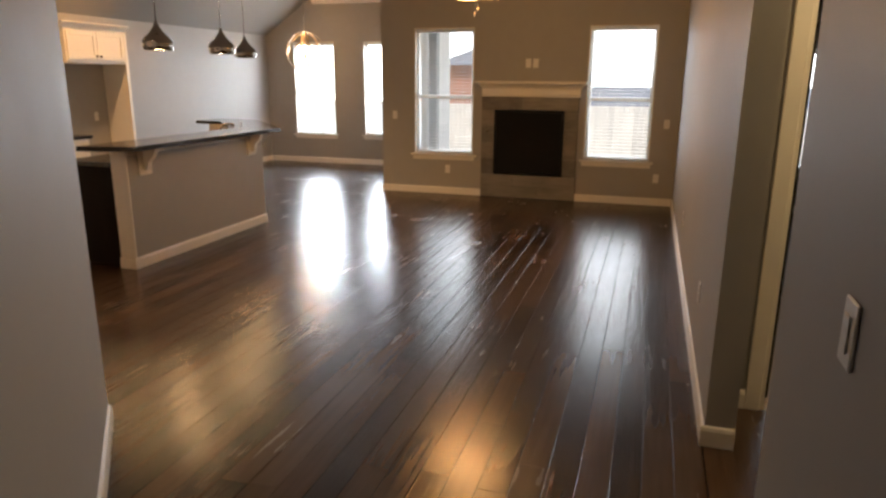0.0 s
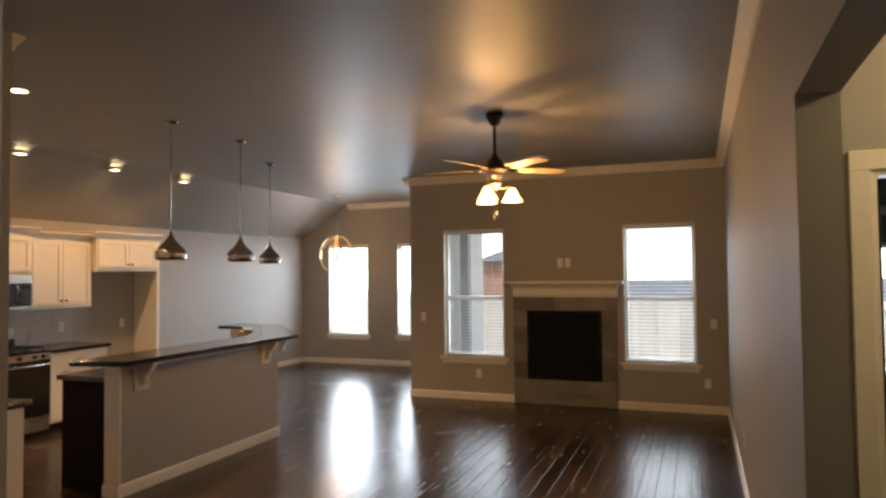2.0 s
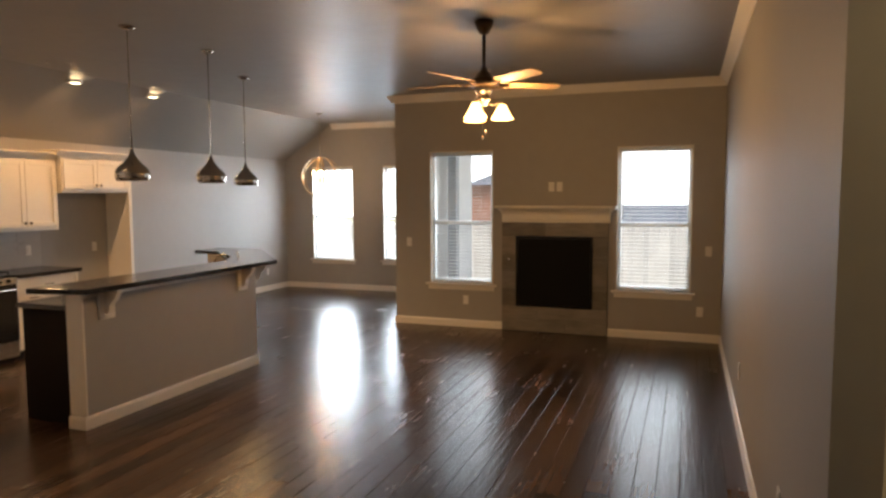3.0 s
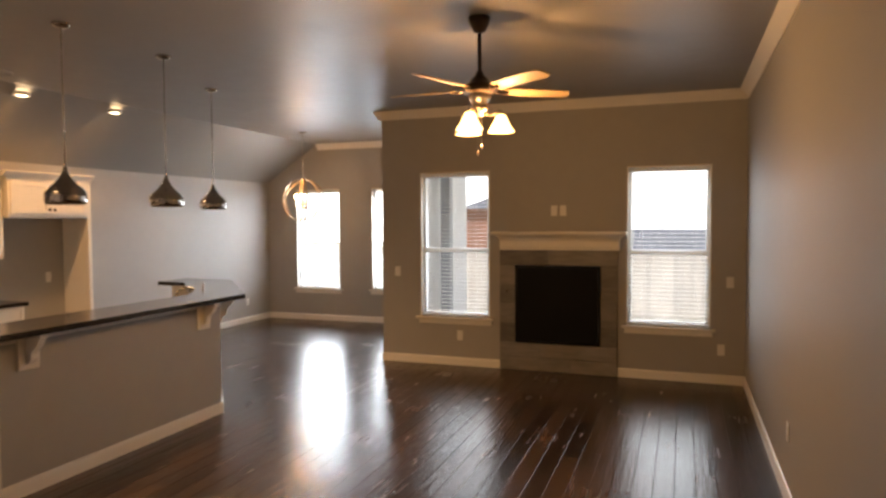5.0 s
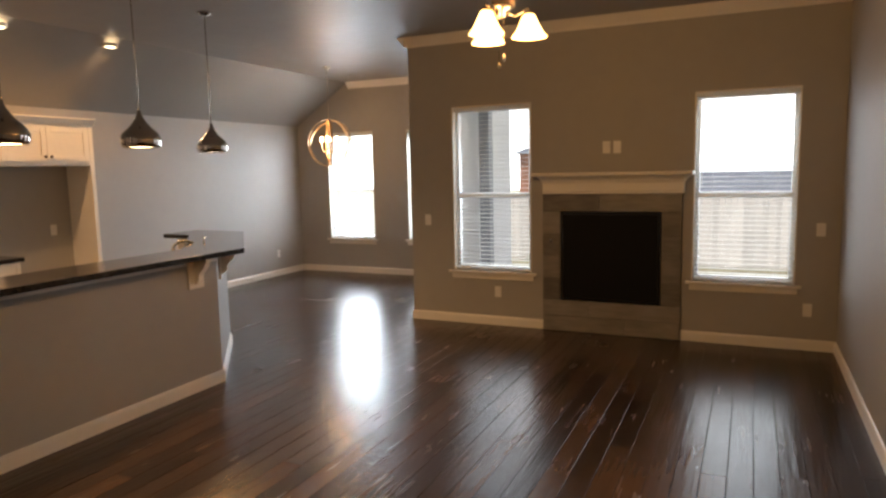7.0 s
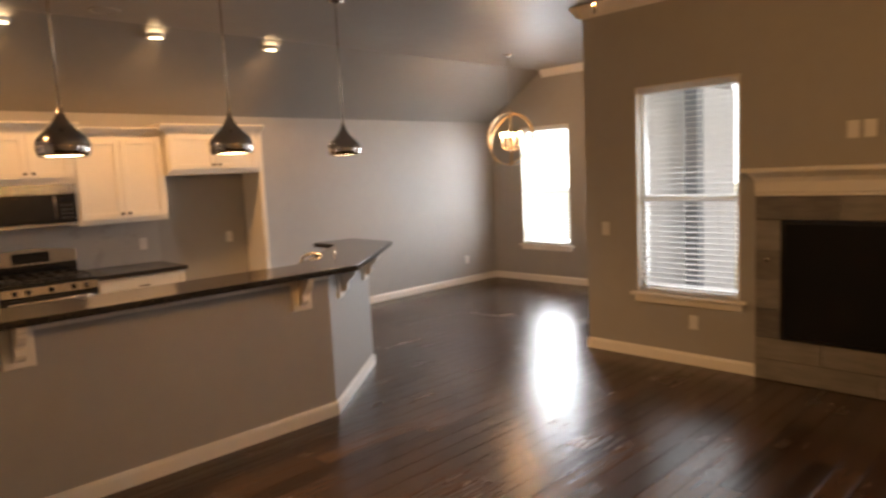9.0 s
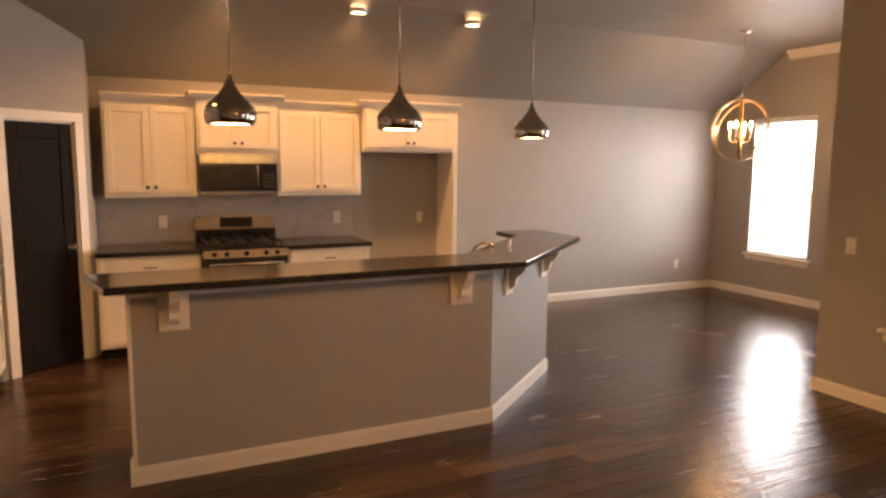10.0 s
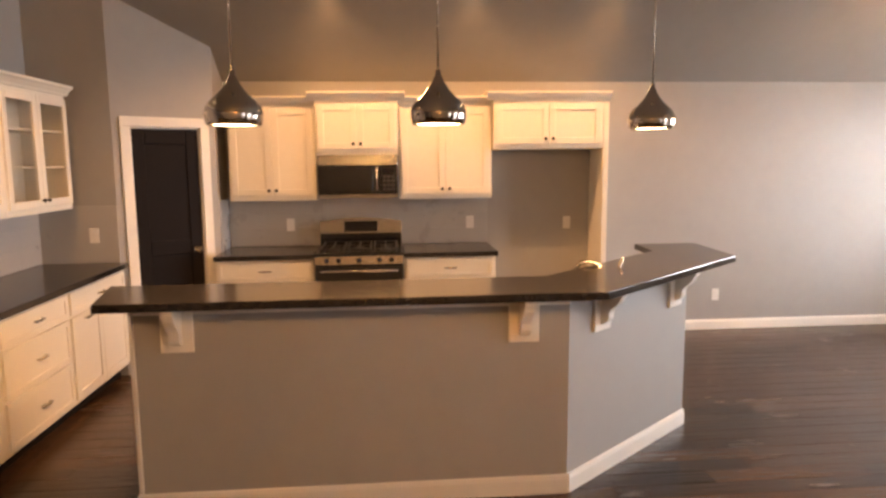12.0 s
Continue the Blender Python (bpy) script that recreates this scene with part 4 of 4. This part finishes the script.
# orb chandelier in the dining nook
CX, CY = -5.97, 9.6
och = thing("orb_chandelier", (CX, CY, CEILING), 0, "open ring orb chandelier with lit candle bulbs", "chandelier")
part("canopy", lathe([(0.0, -0.030), (0.03, -0.028), (0.060, -0.010), (0.062, -0.0005), (0.0, -0.0005)], 24), NICKEL, och)
part("chain", tube([(0, 0, -0.028), (0, 0, -0.72)], 0.006, 8), NICKEL, och)
part("stem", tube([(0, 0, -0.70), (0, 0, -1.26)], 0.010, 8), NICKEL, och)
R, ZC = 0.315, -1.01
for i, (tx, tz) in enumerate(((90, 10), (90, 70), (90, 130), (72, 40))):
    bm = bmesh.new()
    n = 48
    rings = []
    for k in range(n):
        c, s = math.cos(2 * math.pi * k / n), math.sin(2 * math.pi * k / n)
        rings.append([bm.verts.new((r * c, r * s, z)) for r, z in ((R, -0.014), (R + 0.006, -0.014), (R + 0.006, 0.014), (R, 0.014))])
    for k in range(n):
        a, b = rings[k], rings[(k + 1) % n]
        for q in range(4):
            bm.faces.new((a[q], a[(q + 1) % 4], b[(q + 1) % 4], b[q])).smooth = False
    bmesh.ops.recalc_face_normals(bm, faces=bm.faces)
    rg2 = part("ring", bm, GOLD, och)
    rg2.matrix_basis = pose(0, 0, ZC) @ pose(0, 0, 0, tx, 0, 0) if i == 3 else pose(0, 0, ZC, 0, 0, tz) @ pose(0, 0, 0, 90, 0, 0)
part("hub", lathe([(0.0, 0.0), (0.02, -0.005), (0.03, -0.03), (0.012, -0.06), (0.0, -0.065)], 16, (0, 0, -1.10)), NICKEL, och)
for i in range(4):
    a = math.radians(20 + 90 * i)
    c, s = math.cos(a), math.sin(a)
    arm = part("arm", tube([(0, 0, -1.12), (0.05 * c, 0.05 * s, -1.14), (0.10 * c, 0.10 * s, -1.12), (0.11 * c, 0.11 * s, -1.08)], 0.007, 8), NICKEL, och)
    part("candle", tube([(0.11 * c, 0.11 * s, -1.08), (0.11 * c, 0.11 * s, -0.99)], 0.011, 10), PLASTIC, arm)
    part("bulb", lathe([(0.0, 0.0), (0.012, 0.01), (0.018, 0.03), (0.012, 0.055), (0.0, 0.075)], 12, (0.11 * c, 0.11 * s, -0.99)), BULB, arm, "glowing candle bulb")
lamp("chandelier_light", "POINT", pose(CX, CY, CEILING - 0.93), 38, WARM, 0.08)
# unseen source, added because the hall beyond the opening is warmly lit
lamp("unseen_hall_light", "POINT", pose(1.0, 1.9, 2.60), 35, (1.0, 0.72, 0.36), 0.10)

# dome fixture made up to go with the added hall lamp
hl = thing("flush_ceiling_light", (1.0, 1.9, 2.75), 0, "unseen lit glass dome added to the hall ceiling", "ceiling light")
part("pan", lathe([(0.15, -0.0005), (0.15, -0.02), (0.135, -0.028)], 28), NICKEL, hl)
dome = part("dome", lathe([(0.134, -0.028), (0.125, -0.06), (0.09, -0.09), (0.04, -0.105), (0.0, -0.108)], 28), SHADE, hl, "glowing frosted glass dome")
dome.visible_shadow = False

# ---- outside ----
bm = bmesh.new()
prof = [(-300, -1.0), (21, -1.0), (27, -2.6), (400, -2.6), (400, -3.2), (-300, -3.2)]
gr = [[bm.verts.new((x, y, z)) for y, z in prof] for x in (-300, 300)]
for i in range(6):
    bm.faces.new((gr[0][i], gr[0][(i + 1) % 6], gr[1][(i + 1) % 6], gr[1][i]))
bm.faces.new(gr[0])
bm.faces.new(gr[1][::-1])
bmesh.ops.recalc_face_normals(bm, faces=bm.faces)
solid("ground", bm, GRASS, "dry winter lawn that drops away behind the house", "ground")
solid("patio", boxes((-3.95, 1.0, NORTH + TH, 12.2, -1.0, -0.10)), CONCRETE, "pale concrete patio slab", "patio")
solid("siding_nook", boxes((-3.9495, -3.925, NORTH + TH + 0.001, DINING + TH, -0.1, 2.459)), SIDING, "white siding on the outside of the dining nook", "wall")
porch = thing("porch_post", (-3.80, 9.9, -0.10), 0, "porch post with its shade put into a grey colour", "post")
part("shaft", boxes((-0.07, 0.07, -0.07, 0.07, 0.12, 2.56), bevel=0.006), POST_SHADED, porch)
part("base", boxes((-0.09, 0.09, -0.09, 0.09, 0.0, 0.1195), bevel=0.006), POST_SHADED, porch)
solid("porch_roof", boxes((-3.949, -3.1, NORTH + TH + 0.001, 10.1, 2.46, 2.60)), SIDING, "white boarded porch soffit", "roof", "structure")
fen = thing("back_fence", (0, 20.0, -1.0), 0, "cedar board fence along the yard, whitened for daylight glare", "fence")
bd = mesh("board", boxes((-0.068, 0.068, -0.01, 0.01, 0.03, 1.85)), FENCE)
for i in range(150):
    o = new("board", bd)
    o.parent = fen
    o.location = (-11.0 + i * 0.142, random.uniform(-0.004, 0.004), random.uniform(-0.01, 0.01))
part("rail", boxes((-11.1, 10.4, 0.011, 0.05, 0.4, 0.48)), FENCE, fen)
part("rail", boxes((-11.1, 10.4, 0.011, 0.05, 1.5, 1.58)), FENCE, fen)


def house(x, y, w, d, h, rh, wall, label):
    ob = thing("neighbour_house", (x, y, -2.6), 0, label, "house", "houses beyond the fence")
    part("wall", boxes((-w / 2, w / 2, 0, d, 0.0, h)), wall, ob)
    b = bmesh.new()
    e = 0.4
    vs = [b.verts.new(p) for p in ((-w / 2 - e, -e, h), (w / 2 + e, -e, h), (w / 2 + e, d + e, h), (-w / 2 - e, d + e, h), (-w / 2 + d / 3, d / 2, h + rh), (w / 2 - d / 3, d / 2, h + rh))]
    for f in ((0, 1, 5, 4), (1, 2, 5), (2, 3, 4, 5), (3, 0, 4), (3, 2, 1, 0)):
        b.faces.new([vs[i] for i in f])
    bmesh.ops.recalc_face_normals(b, faces=b.faces)
    part("roof", b, SHINGLE, ob)
    for wx in (-w * 0.3, 0.0, w * 0.3):
        wd = part("window", boxes((wx - 0.55, wx + 0.55, -0.06, -0.001, 0.9, 2.3)), VINYL, ob)
        for px in (-0.24, 0.24):
            part("pane", boxes((wx + px - 0.20, wx + px + 0.20, -0.066, -0.0605, 0.98, 2.22)), BLACK, wd)
    return ob


house(-9.2, 40, 8, 8, 5.0, 1.6, BRICK, "red brick neighbour house with grey hip roof")
house(3.0, 31, 25, 9, 2.5, 1.35, SIDING, "low pale neighbour house with dark shingle roof")

solid("sky_backdrop", boxes((-160, 160, 120, 120.5, -5, 90)), SKYGLOW, "glowing white sheet added as blown-out sky behind the houses", "backdrop")

# ---- floor planks ----
WIDE, GAP = 0.130, 0.0025
floor = thing("floor", (0, 0, 0), 0, "dark hand-scraped glossy wooden plank floor", "floor", "", "structure")


unit = bmesh.new()
# unit plank with eased long edges, wide along x, long along y, lowered at its edges
sec = [(-0.5, -1.0), (-0.5, -0.13), (-0.486, 0.0), (0.486, 0.0), (0.5, -0.13), (0.5, -1.0)]
ends = [[unit.verts.new((x, y, z)) for x, z in sec] for y in (-0.5, 0.5)]
for i in range(6):
    unit.faces.new((ends[0][i], ends[0][(i + 1) % 6], ends[1][(i + 1) % 6], ends[1][i]))
unit.faces.new(ends[0][::-1])
unit.faces.new(ends[1])
bmesh.ops.recalc_face_normals(unit, faces=unit.faces)
plank = mesh("plank", unit, PLANK)
rest_v, rest_f, count = [], [], 0
rng = random.Random(7)
n_rows = int(7.60 / WIDE) + 1
cells = []
for r in range(n_rows):
    xc = -0.003 - WIDE / 2 - r * WIDE
    y = -2.6 - rng.uniform(0, 1.0)
    while y < DINING:
        ln = rng.choice((0.6, 0.9, 1.2, 1.5, 1.8)) + rng.uniform(-0.1, 0.1)
        a, b = max(y, -2.6), min(y + ln, DINING)
        if b - a > 0.05 and not (xc > -0.02):
            cells.append((xc, a, b, rng.uniform(-0.0002, 0.0002)))
        y += ln
near = sorted(cells, key=lambda c: abs(c[0] + 1.6) * 0.8 + abs((c[1] + c[2]) / 2 - 4.2))
keep = set(near[:300])
for c in cells:
    xc, a, b, dz = c
    if c in keep:
        o = new("plank", plank)
        o.parent = floor
        o.matrix_basis = Matrix.LocRotScale((xc, (a + b) / 2, dz), None, (WIDE - GAP, b - a - GAP, 0.010))
    else:
        k = len(rest_v)
        hw, hl, ym = (WIDE - GAP) / 2, (b - a - GAP) / 2, (a + b) / 2
        for sy in (-1, 1):
            for x, z in sec:
                rest_v.append((xc + 2 * x * hw, ym + sy * hl, dz + z * 0.010))
        rest_f += [(k + i, k + 6 + i, k + 6 + (i + 1) % 6, k + (i + 1) % 6) for i in range(6)] + [tuple(k + i for i in range(6)), tuple(k + 11 - i for i in range(6))]
data = bpy.data.meshes.new("planks_beyond")
data.from_pydata(rest_v, [], rest_f)
bm = bmesh.new()
bm.from_mesh(data)
bmesh.ops.recalc_face_normals(bm, faces=bm.faces)
bm.to_mesh(data)
bm.free()
PLANK_FAR = PLANK.copy()
PLANK_FAR.name = "hand-scraped dark wood, joined planks"
nt = PLANK_FAR.node_tree
info = next(n for n in nt.nodes if n.bl_idname == "ShaderNodeObjectInfo")
geo = next(n for n in nt.nodes if n.bl_idname == "ShaderNodeNewGeometry")
for link in list(info.outputs["Random"].links):
    nt.links.new(geo.outputs["Random Per Island"], link.to_socket)
data.materials.append(PLANK_FAR)
far = new("planks_beyond", data)
far.parent = floor
tagged(far, "more dark hand-scraped planks", "", "", "stuff")
